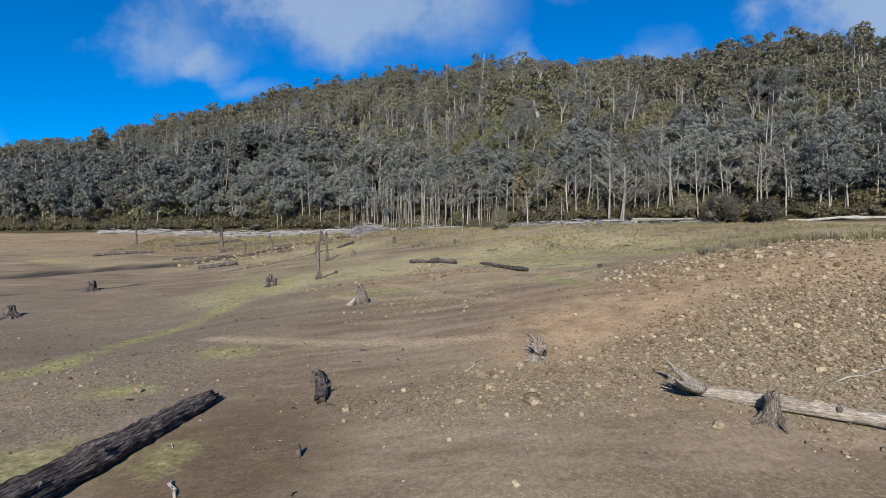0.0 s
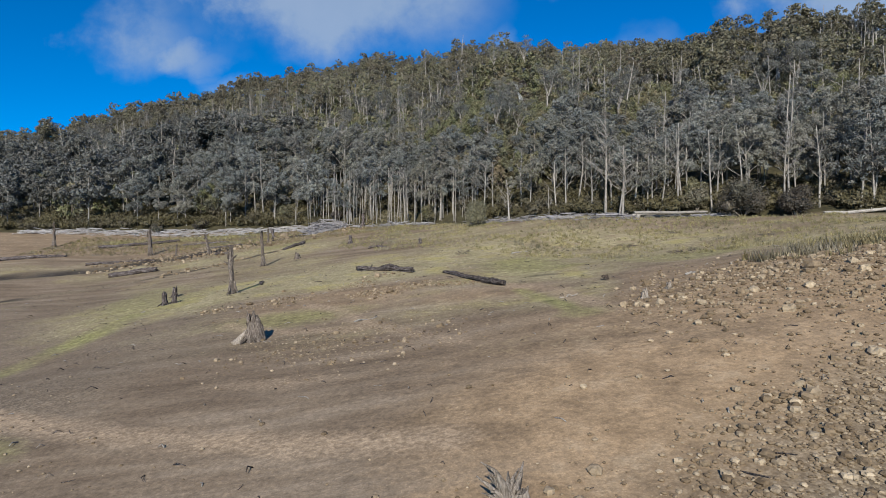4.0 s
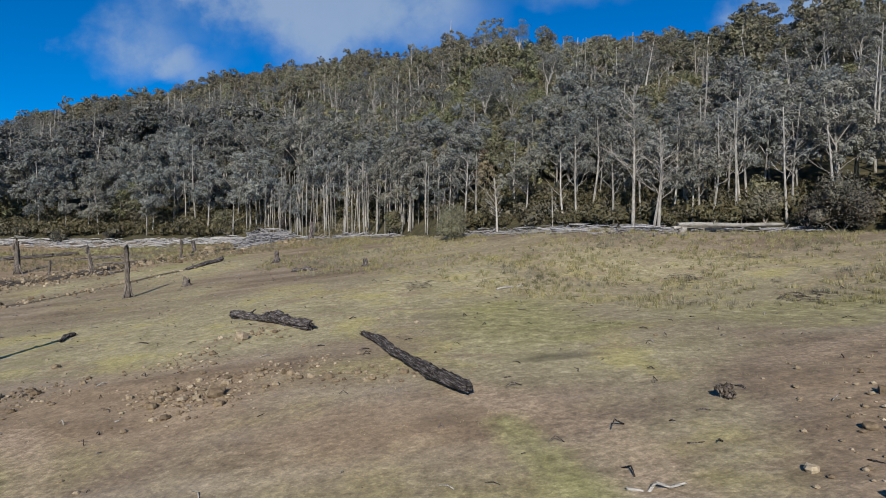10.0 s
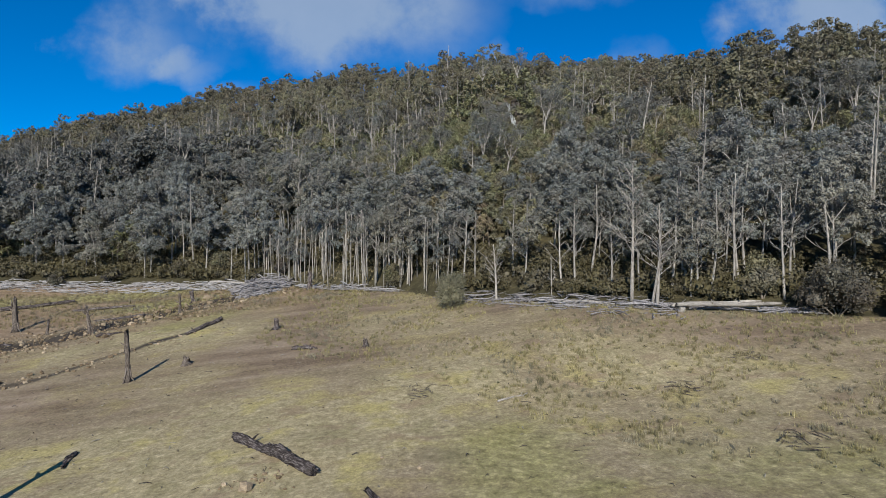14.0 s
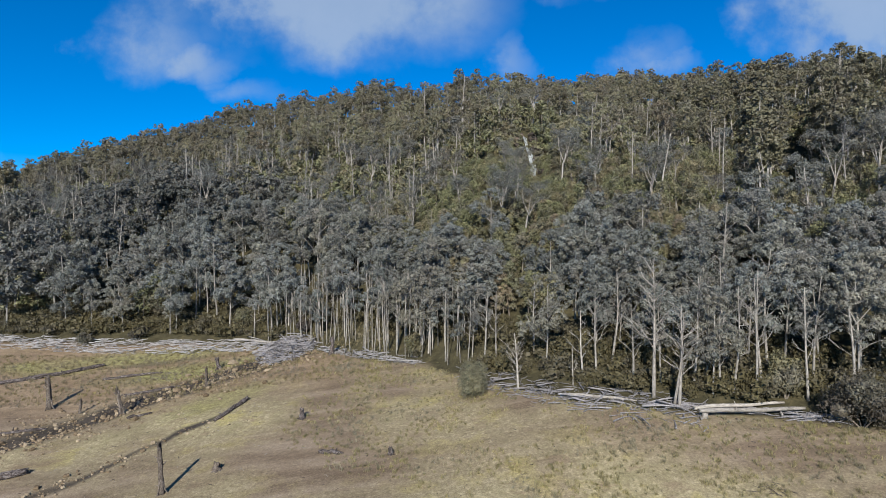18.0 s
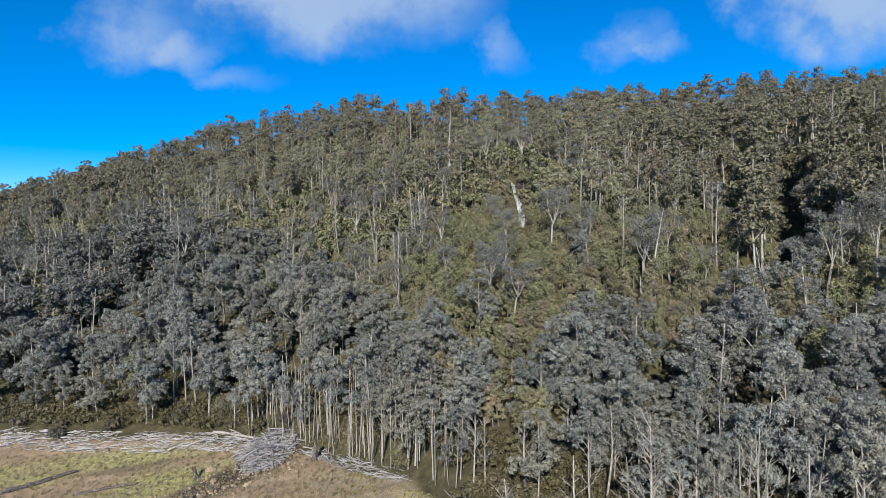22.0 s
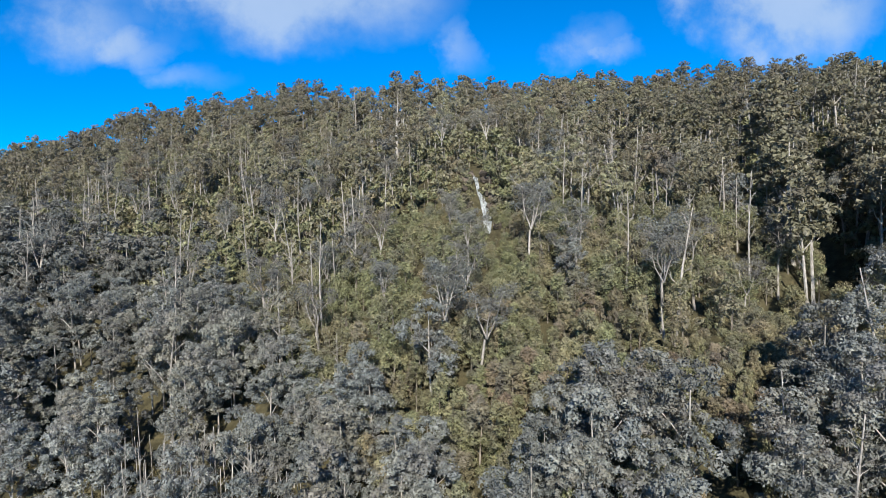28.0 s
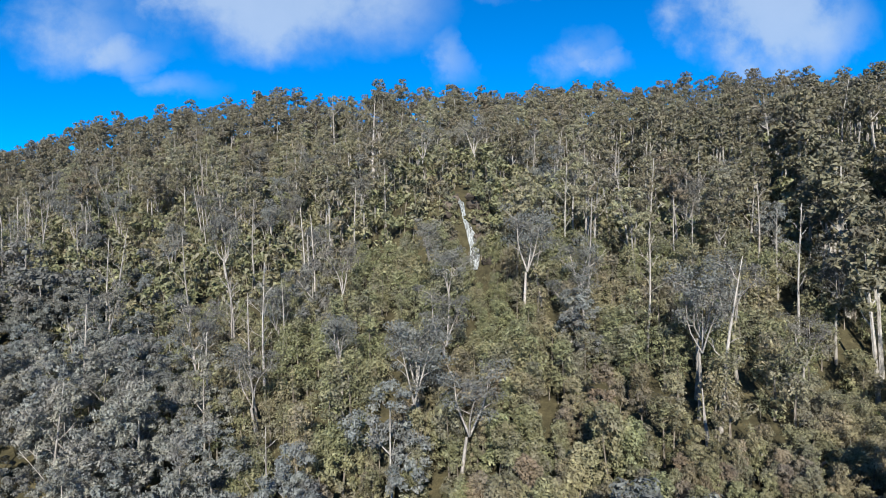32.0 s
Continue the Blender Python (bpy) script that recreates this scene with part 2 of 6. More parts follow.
def ground_material():
    m, n, l, b, out = mat_nodes("lakebed_earth")
    geo = n.new("ShaderNodeNewGeometry")
    pos = geo.outputs["Position"]

    def attr(key):
        a = n.new("ShaderNodeAttribute")
        a.attribute_name = key
        return a.outputs["Fac"]

    fine = noise_node(n, l, 7.0, 6.0, 0.65, pos)
    med = noise_node(n, l, 0.9, 6.0, 0.60, pos)
    streak = noise_node(n, l, 0.35, 6.0, 0.58, pos, (0.4, 1.9, 1.0))
    grit = noise_node(n, l, 20.0, 3.0, 0.7, pos)
    clod = noise_node(n, l, 2.6, 5.0, 0.62, pos)
    pebble = n.new("ShaderNodeTexVoronoi")
    pebble.inputs["Scale"].default_value = 16.0
    l.new(pos, pebble.inputs["Vector"])

    # silt: brown with paler drying bands
    silt = ramp_node(n, l, streak.outputs["Fac"], [(0.30, (0.120, 0.090, 0.061)), (0.46, (0.161, 0.123, 0.086)), (0.56, (0.198, 0.155, 0.110)), (0.70, (0.253, 0.204, 0.151))])
    # matted straw with mossy, green and bare places
    dry = ramp_node(n, l, clod.outputs["Fac"], [(0.30, (0.222, 0.190, 0.112)), (0.46, (0.268, 0.232, 0.138)), (0.58, (0.302, 0.264, 0.162)), (0.72, (0.360, 0.320, 0.208))])
    moss = noise_node(n, l, 0.30, 5.0, 0.60, pos)
    dry = mix_node(n, l, range_node(n, l, moss.outputs["Fac"], 0.52, 0.62, 0.0, 0.62), dry, (0.330, 0.292, 0.112))
    dry = mix_node(n, l, range_node(n, l, moss.outputs["Fac"], 0.46, 0.36, 0.0, 0.55), dry, (0.205, 0.186, 0.098))
    bare = noise_node(n, l, 0.50, 7.0, 0.66, pos, (0.7, 1.3, 1.0))
    dry = mix_node(n, l, range_node(n, l, bare.outputs["Fac"], 0.55, 0.64, 0.0, 0.65), dry, (0.215, 0.162, 0.108))
    green = ramp_node(n, l, clod.outputs["Fac"], [(0.32, (0.140, 0.134, 0.058)), (0.5, (0.215, 0.206, 0.088)), (0.68, (0.305, 0.288, 0.134))])
    clay = ramp_node(n, l, med.outputs["Fac"], [(0.3, (0.203, 0.145, 0.089)), (0.55, (0.298, 0.215, 0.132)), (0.75, (0.365, 0.281, 0.186))])
    gravel = ramp_node(n, l, pebble.outputs["Color"], [(0.1, (0.107, 0.083, 0.055)), (0.5, (0.179, 0.144, 0.098)), (0.9, (0.264, 0.220, 0.158))])
    shingle = ramp_node(n, l, pebble.outputs["Color"], [(0.1, (0.095, 0.073, 0.052)), (0.5, (0.153, 0.123, 0.089)), (0.9, (0.244, 0.204, 0.153))])
    path = ramp_node(n, l, fine.outputs["Fac"], [(0.3, (0.248, 0.184, 0.124)), (0.7, (0.338, 0.265, 0.184))])
    wet = ramp_node(n, l, med.outputs["Fac"], [(0.3, (0.020, 0.018, 0.016)), (0.7, (0.075, 0.064, 0.054))])
    mud = ramp_node(n, l, med.outputs["Fac"], [(0.3, (0.098, 0.070, 0.046)), (0.7, (0.140, 0.102, 0.068))])
    litter = ramp_node(n, l, med.outputs["Fac"], [(0.3, (0.030, 0.028, 0.016)), (0.55, (0.060, 0.054, 0.030)), (0.75, (0.100, 0.085, 0.046))])

    def edge(key, soft=0.22, k=0.5):
        """A mask whose edge is broken up by the grain of the ground."""
        add = n.new("ShaderNodeMath")
        add.operation = "MULTIPLY_ADD"
        l.new(med.outputs["Fac"], add.inputs[0])
        add.inputs[1].default_value = k
        l.new(attr(key), add.inputs[2])
        add2 = n.new("ShaderNodeMath")
        add2.operation = "MULTIPLY_ADD"
        l.new(fine.outputs["Fac"], add2.inputs[0])
        add2.inputs[1].default_value = 0.5
        l.new(add.outputs[0], add2.inputs[2])
        mid = 0.5 + k * 0.5 + 0.25
        return range_node(n, l, add2.outputs[0], mid - soft, mid + soft)

    col = mix_node(n, l, edge("shingle", 0.35), silt, shingle)
    col = mix_node(n, l, edge("clay", 0.40), col, clay)
    col = mix_node(n, l, edge("gravel", 0.3), col, gravel)
    col = mix_node(n, l, edge("mud", 0.25), col, mud)
    col = mix_node(n, l, edge("grass", 0.34), col, dry)
    col = mix_node(n, l, edge("green", 0.32), col, green)
    col = mix_node(n, l, edge("path", 0.3), col, path)
    col = mix_node(n, l, edge("wet", 0.25), col, wet)
    col = mix_node(n, l, edge("litter", 0.2), col, litter)
    speck = ramp_node(n, l, grit.outputs["Fac"], [(0.30, (0.70, 0.70, 0.70)), (0.5, (1.0, 1.0, 1.0)), (0.62, (1.10, 1.10, 1.10)), (0.68, (1.6, 1.58, 1.54))])
    col = mix_node(n, l, 0.7, col, speck, "MULTIPLY")
    col = mix_node(n, l, 0.9, col, ramp_node(n, l, fine.outputs["Fac"], [(0.30, (0.70, 0.70, 0.70)), (0.5, (1.0, 1.0, 1.0)), (0.70, (1.30, 1.29, 1.27))]), "MULTIPLY")
    col = mix_node(n, l, 1.0, col, ramp_node(n, l, clod.outputs["Fac"], [(0.30, (0.82, 0.82, 0.82)), (0.44, (0.98, 0.98, 0.98)), (0.56, (1.02, 1.02, 1.02)), (0.70, (1.18, 1.17, 1.16))]), "MULTIPLY")
    l.new(col, b.inputs["Base Color"])
    b.inputs["Roughness"].default_value, b.inputs["Specular IOR Level"].default_value = 0.95, 0.15
    h = n.new("ShaderNodeMath")
    h.operation = "MULTIPLY_ADD"
    l.new(med.outputs["Fac"], h.inputs[0])
    h.inputs[1].default_value = 2.0
    l.new(fine.outputs["Fac"], h.inputs[2])
    peb = n.new("ShaderNodeMath")
    peb.operation = "MULTIPLY"
    l.new(edge("gravel", 0.3), peb.inputs[0]), l.new(pebble.outputs["Distance"], peb.inputs[1])
    sub = n.new("ShaderNodeMath")
    sub.operation = "MULTIPLY_ADD"
    l.new(peb.outputs[0], sub.inputs[0])
    sub.inputs[1].default_value = -0.8
    l.new(h.outputs[0], sub.inputs[2])
    rough = n.new("ShaderNodeMath")
    rough.operation = "MULTIPLY_ADD"
    l.new(clod.outputs["Fac"], rough.inputs[0])
    rough.inputs[1].default_value = 1.6
    l.new(sub.outputs[0], rough.inputs[2])
    bump_node(n, l, b, rough.outputs[0], 0.030, 0.6)
    return m


def water_material():
    m, n, l, b, out = mat_nodes("white_water")
    tc = n.new("ShaderNodeTexCoord")
    g = noise_node(n, l, 2.2, 6.0, 0.7, tc.outputs["Object"], (3.0, 3.0, 0.5))
    l.new(ramp_node(n, l, g.outputs["Fac"], [(0.40, (0.06, 0.065, 0.065)), (0.52, (0.30, 0.33, 0.34)), (0.68, (0.72, 0.75, 0.76))]), b.inputs["Base Color"])
    b.inputs["Roughness"].default_value = 0.35
    bump_node(n, l, b, g.outputs["Fac"], 0.08)
    return m


M_WATTLE = leaf_material("wattle_leaf", (0.109, 0.121, 0.114), (0.139, 0.155, 0.148), (0.171, 0.186, 0.181), (0.169, 0.165, 0.134))
# the wattle leaf again, with the farther trees' shade put into its colour
M_SHADEWATTLE = leaf_material("shaded_wattle_leaf", (0.090, 0.101, 0.094), (0.116, 0.127, 0.121), (0.142, 0.153, 0.149), (0.141, 0.135, 0.111))
M_SCRUB = leaf_material("scrub_leaf", (0.102, 0.108, 0.055), (0.139, 0.146, 0.076), (0.183, 0.189, 0.104), (0.205, 0.157, 0.116))
M_GUM = leaf_material("gum_leaf", (0.122, 0.121, 0.075), (0.163, 0.161, 0.101), (0.210, 0.204, 0.133), (0.183, 0.157, 0.111))
M_GREYBUSH = leaf_material("bush_leaf", (0.038, 0.040, 0.030), (0.067, 0.066, 0.050), (0.107, 0.102, 0.078), (0.071, 0.053, 0.046))
M_EDGE = leaf_material("edge_leaf", (0.047, 0.047, 0.023), (0.082, 0.078, 0.039), (0.125, 0.117, 0.061), (0.090, 0.080, 0.041))
# gum leaf for the side hill, its shade worked into a darker colour
M_SHADEGUM = leaf_material("shaded_gum_leaf", (0.060, 0.060, 0.039), (0.095, 0.093, 0.061), (0.134, 0.128, 0.085), (0.111, 0.092, 0.065))
M_ROUND = leaf_material("round_bush_leaf", (0.095, 0.095, 0.062), (0.135, 0.132, 0.088), (0.175, 0.170, 0.115), (0.150, 0.138, 0.090))
M_FERN = leaf_material("fern_leaf", (0.09, 0.105, 0.025), (0.17, 0.19, 0.045), (0.28, 0.30, 0.085), (0.20, 0.20, 0.06))
M_GRASS = leaf_material("tussock_blade", (0.174, 0.154, 0.082), (0.265, 0.236, 0.120), (0.378, 0.337, 0.194), (0.235, 0.220, 0.091), 0.3, 0.8)
M_BARK = wood_material("pale_bark", (0.120, 0.111, 0.099), (0.265, 0.252, 0.229), (0.418, 0.407, 0.381), (6, 6, 0.7))
M_DARKBARK = wood_material("grey_bark", (0.070, 0.060, 0.050), (0.155, 0.138, 0.115), (0.290, 0.265, 0.230), (6, 6, 0.7))
M_SILVER = wood_material("weathered_silver_wood", (0.129, 0.119, 0.107), (0.284, 0.267, 0.241), (0.447, 0.426, 0.391), (8, 8, 0.8))
M_DRIFT = wood_material("bleached_driftwood", (0.136, 0.128, 0.126), (0.312, 0.304, 0.301), (0.512, 0.504, 0.496), (8, 8, 0.8))
M_JAM = wood_material("grey_driftwood", (0.085, 0.081, 0.085), (0.221, 0.214, 0.219), (0.408, 0.399, 0.406), (8, 8, 0.8))
M_GREYLOG = wood_material("grey_log_wood", (0.085, 0.070, 0.056), (0.230, 0.200, 0.166), (0.400, 0.360, 0.310), (8, 8, 1.3), 0.9, 0.06)
M_CHAR = wood_material("dark_waterlogged_wood", (0.014, 0.011, 0.011), (0.080, 0.067, 0.064), (0.400, 0.365, 0.350), (7, 7, 0.7), 0.95, 0.12)
M_STUMP = wood_material("stump_wood", (0.036, 0.029, 0.024), (0.128, 0.108, 0.092), (0.310, 0.275, 0.240), (8, 8, 1.4), 0.95, 0.07)
M_STONE = stone_material("field_stone", (0.116, 0.087, 0.056), (0.213, 0.167, 0.113), (0.302, 0.252, 0.182))
M_ROCK = stone_material("wet_cliff_rock", (0.030, 0.027, 0.024), (0.070, 0.060, 0.050), (0.130, 0.110, 0.090))
M_GROUND = ground_material()
M_WATER = water_material()


# ---- helpers for meshes ----
RNG = np.random.default_rng(7)


def fast_mesh(name, verts, quads, mats, mat_index=None, smooth=False):
    """A mesh from arrays of corners and faces; a fourth corner of -1 makes a triangle."""
    me = bpy.data.meshes.new(name)
    v, q = np.asarray(verts, np.float32), np.asarray(quads, np.int32)
    me.vertices.add(len(v))
    me.vertices.foreach_set("co", v.ravel())
    sides = (q >= 0).sum(1)
    me.loops.add(int(sides.sum()))
    me.loops.foreach_set("vertex_index", q.ravel()[q.ravel() >= 0])
    me.polygons.add(len(q))
    me.polygons.foreach_set("loop_start", np.concatenate([[0], np.cumsum(sides)[:-1]]).astype(np.int32))
    if mat_index is not None:
        me.polygons.foreach_set("material_index", np.asarray(mat_index, np.int32))
    me.polygons.foreach_set("use_smooth", np.full(len(q), bool(smooth)) if np.isscalar(smooth) else np.asarray(smooth, bool))
    for m in mats if isinstance(mats, (list, tuple)) else [mats]:
        me.materials.append(m)
    me.update(calc_edges=True)
    return me


def join(pieces):
    """One (verts, quads) from several."""
    vs, qs, k = [], [], 0
    for v, q in pieces:
        q = np.asarray(q, int)
        vs.append(np.asarray(v, float)), qs.append(np.where(q < 0, -1, q + k))
        k += len(v)
    return np.concatenate(vs), np.concatenate(qs)


def moved(piece, at=(0, 0, 0), scale=1.0, turn=0.0):
    v, q = piece
    c, s = math.cos(turn), math.sin(turn)
    v = np.asarray(v) * np.asarray(scale, float)
    return np.stack([v[:, 0] * c - v[:, 1] * s + at[0], v[:, 0] * s + v[:, 1] * c + at[1], v[:, 2] + at[2]], 1), q


def tube(points, radii, sides=6, rough=0.0, rng=RNG, cap=True, rag=0.0):
    """A tapering tube along points, with ribs and knots when rough."""
    p, r = np.asarray(points, float), np.asarray(radii, float)
    d = np.gradient(p, axis=0)
    d /= np.linalg.norm(d, axis=1)[:, None] + 1e-9
    ref = np.where(np.abs(d[:, 2:3]) > 0.8, np.array([[1.0, 0, 0]]), np.array([[0, 0, 1.0]]))
    a = np.cross(d, ref)
    a /= np.linalg.norm(a, axis=1)[:, None] + 1e-9
    b = np.cross(d, a)
    th = np.arange(sides) / sides * 2 * np.pi
    rib = 1 + rough * rng.normal(0, 1, sides)
    rr = r[:, None] * rib[None] * (1 + 0.6 * rough * rng.normal(0, 1, (len(p), sides)))
    if cap:
        p = np.concatenate([p[:1], p, p[-1:]])
        a, b = np.concatenate([a[:1], a, a[-1:]]), np.concatenate([b[:1], b, b[-1:]])
        rr = np.concatenate([rr[:1] * 0.03, rr, rr[-1:] * 0.03])
    v = p[:, None] + rr[..., None] * (np.cos(th)[None, :, None] * a[:, None] + np.sin(th)[None, :, None] * b[:, None])
    if rag:
        for k, sg in ((1, -1), (-2, 1)):
            jag = np.abs(rng.normal(0, rag, (sides, 1))) * sg
            v[k] += jag * d[0 if k == 1 else -1]
    n = len(p)
    i, j = np.meshgrid(np.arange(n - 1), np.arange(sides), indexing="ij")
    j2 = (j + 1) % sides
    q = np.stack([i * sides + j, i * sides + j2, (i + 1) * sides + j2, (i + 1) * sides + j], -1).reshape(-1, 4)
    return v.reshape(-1, 3), q


def bent(start, end, n=6, sag=0.0, wob=0.0, rng=RNG):
    """Points from start to end, with a bow and some wander."""
    t = np.linspace(0, 1, n)[:, None]
    p = np.asarray(start, float) * (1 - t) + np.asarray(end, float) * t
    p[:, 2] += sag * np.sin(np.pi * t[:, 0])
    k = max(3, min(n // 4 + 1, 6))
    w = rng.normal(0, wob, (k, 3))
    w[0] = 0
    u = np.linspace(0, 1, n)
    return p + np.stack([np.interp(u, np.linspace(0, 1, k), w[:, c]) for c in range(3)], 1)


def cards(centre, radii, count, size, rng, flat=0.0, lift=0.25, slim=0.5, shell=0.35, loose=1.15):
    """Sprays of leaves: small pointed blades over and inside an ellipsoid."""
    d = rng.normal(0, 1, (count, 3))
    d[:, 2] = d[:, 2] + lift
    d /= np.linalg.norm(d, axis=1)[:, None]
    c = np.asarray(centre) + d * np.asarray(radii) * (1 - shell * rng.random((count, 1)) ** 1.5)
    nrm = d + rng.normal(0, loose, (count, 3))
    nrm[:, 2] += flat
    nrm /= np.linalg.norm(nrm, axis=1)[:, None]
    t = np.cross(nrm, rng.normal(0, 1, (count, 3)))
    t /= np.linalg.norm(t, axis=1)[:, None] + 1e-9
    s = np.cross(nrm, t)
    h = size * (0.6 + 0.8 * rng.random((count, 1)))
    v = np.stack([c + t * h * 1.3, c - t * h * 0.7 + s * h * slim * 1.3, c - t * h * 0.7 - s * h * slim * 1.3], 1).reshape(-1, 3)
    return v, np.concatenate([np.arange(count * 3).reshape(-1, 3), np.full((count, 1), -1)], 1)


def core(centre, radii, rng):
    """The dark inner mass of a clump, uneven, hidden behind its leaves."""
    g = np.linspace(-1, 1, 3)
    vs, qs = [], []
    for ax in range(3):
        for sg in (-1, 1):
            u, w = np.meshgrid(g, g, indexing="ij")
            p = np.zeros((3, 3, 3))
            p[..., ax], p[..., (ax + 1) % 3], p[..., (ax + 2) % 3] = sg, u, w
            p /= np.linalg.norm(p, axis=-1)[..., None]
            k = len(vs) * 9
            vs.append(p.reshape(-1, 3))
            for i in range(2):
                for j in range(2):
                    qs.append((k + i * 3 + j, k + i * 3 + 3 + j, k + i * 3 + 4 + j, k + i * 3 + 1 + j))
    v, back = np.unique(np.round(np.concatenate(vs), 5), axis=0, return_inverse=True)
    qs = back.ravel()[np.array(qs)]
    bumps = 1 + 0.22 * np.sin(v[:, :1] * 5 + rng.random() * 6) * np.sin(v[:, 1:2] * 4 + rng.random() * 6)
    return np.asarray(centre) + v * np.asarray(radii) * bumps, qs


def lump(centre, radii, rng):
    """A coarse inner mass for far clumps."""
    g = np.array([(-1, -1, -1), (1, -1, -1), (1, 1, -1), (-1, 1, -1), (-1, -1, 1), (1, -1, 1), (1, 1, 1), (-1, 1, 1)]) * 0.62
    g = g * (0.8 + 0.4 * rng.random((8, 1)))
    return np.asarray(centre) + g * np.asarray(radii), np.array([(0, 3, 2, 1), (4, 5, 6, 7), (0, 1, 5, 4), (1, 2, 6, 5), (2, 3, 7, 6), (3, 0, 4, 7)])


def head_clumps(heads, n, rad, count, size, r, flat=0.68, low=-0.45):
    """A crown of rounded heads: each is set round with separate clumps of leaf, with deep gaps between them."""
    out = []
    for h, (c, big) in enumerate(heads):
        c, big = np.asarray(c, float), np.asarray(big, float)
        if size > 0.16:
            out.append(lump(c, big * 0.34, r))
        turn = r.random() * 6.28
        for k in range(n):
            z = 1 - (1 - low) * (k + 0.5) / n
            a, w = turn + k * 2.39996 + 0.35 * r.normal(), math.sqrt(max(0.0, 1 - z * z))
            p = c + np.array([math.cos(a) * w, math.sin(a) * w, z]) * big * (0.72 + 0.3 * r.random())
            if any(np.linalg.norm((p - c2) / np.asarray(b2)) < 0.70 for g, (c2, b2) in enumerate(heads) if g != h):
                continue
            q = rad * (0.62 + 0.72 * r.random())
            out.append(cards(p, np.array([q, q, q * flat]), max(8, int(count * (q / rad) ** 1.6)), size, r, 0.25, 0.30, 0.42, 0.6, 0.45))
    return join(out)


def part(name, mesh, parent, label=""):
    ob = new(name, mesh)
    ob.parent = parent
    if label:
        ob["label"] = label
    return ob


def thing(name, label, category, at=(0, 0, 0), turn=0.0, group="", kind=""):
    e = new(name)
    e.empty_display_size = 0.3
    e.matrix_basis = pose(*at, 0, 0, math.degrees(turn))
    return tagged(e, label, category, group, kind)


# ---- the lie of the land ----
def vnoise(x, y, scale, seed=0):
    """Smooth noise from -1 to 1 over the plan; scale in metres."""
    x, y = np.asarray(x, float) / scale + seed * 17.31, np.asarray(y, float) / scale - seed * 9.17
    xi, yi = np.floor(x), np.floor(y)
    fx, fy = x - xi, y - yi
    fx, fy = fx * fx * (3 - 2 * fx), fy * fy * (3 - 2 * fy)

    def h(a, b):
        s = np.sin(a * 127.1 + b * 311.7 + seed * 74.7) * 43758.5453
        return (s - np.floor(s)) * 2 - 1

    return (h(xi, yi) * (1 - fx) + h(xi + 1, yi) * fx) * (1 - fy) + (h(xi, yi + 1) * (1 - fx) + h(xi + 1, yi + 1) * fx) * fy


def step(a, b, x):
    t = np.clip((np.asarray(x, float) - a) / (b - a), 0, 1)
    return t * t * (3 - 2 * t)


LEVEL = 9.7        # the old high-water mark, where the driftwood lies
SHORE_X = (-400, -130, -90, -47, -19, -8, -3, 4, 8, 12, 17, 24, 32, 45, 60, 80, 120, 400)
SHORE_Y = (150, 124, 118, 113, 109, 103, 98, 94, 88, 83, 78.5, 75.5, 73, 65, 57, 51, 45, 30)
_gx = np.arange(-400, 401, 1.0)
_gy = np.interp(_gx, SHORE_X, SHORE_Y)
_k = np.exp(-np.linspace(-2, 2, 7) ** 2)
_gy[3:-3] = np.convolve(_gy, _k / _k.sum(), "valid")
BUMPS = ((-30, 66, 20, -2.204), (24, 36, 7, 1.716), (-30, 108, 20, -1.698), (12, 30, 7, 0.872), (-24, 42, 7, -1.156),
         (18, 60, 7, -0.836), (6, 12, 20, -1.885), (18, 78, 7, 0.933), (18, 12, 7, -1.489), (6, 24, 7, 0.619))


def shore(x):
    return np.interp(x, _gx, _gy)


SIDE_CREEK = ((-14, 86), (-19.7, 79.3), (-22.1, 76.7), (-24.6, 74.3), (-34, 66), (-55, 52))
CREEK = ((-7, 112), (-10, 106), (-13.5, 101), (-20.6, 96), (-27.5, 89), (-34.4, 83), (-50, 73), (-80, 57), (-140, 30))


def creek_dist(x, y):
    best = np.full(np.shape(x), 1e9)
    for (ax, ay), (bx, by) in zip(CREEK, CREEK[1:]):
        dx, dy = bx - ax, by - ay
        t = np.clip(((x - ax) * dx + (y - ay) * dy) / (dx * dx + dy * dy), 0, 1)
        best = np.minimum(best, np.hypot(x - ax - t * dx, y - ay - t * dy))
    return best


def gully_dist(x, y):
    t = np.clip(((x - 57.5) * 20.5 + (y - 115) * 37) / (20.5 ** 2 + 37 ** 2), 0, 1)
    return np.hypot(x - 57.5 - t * 20.5, y - 115 - t * 37)


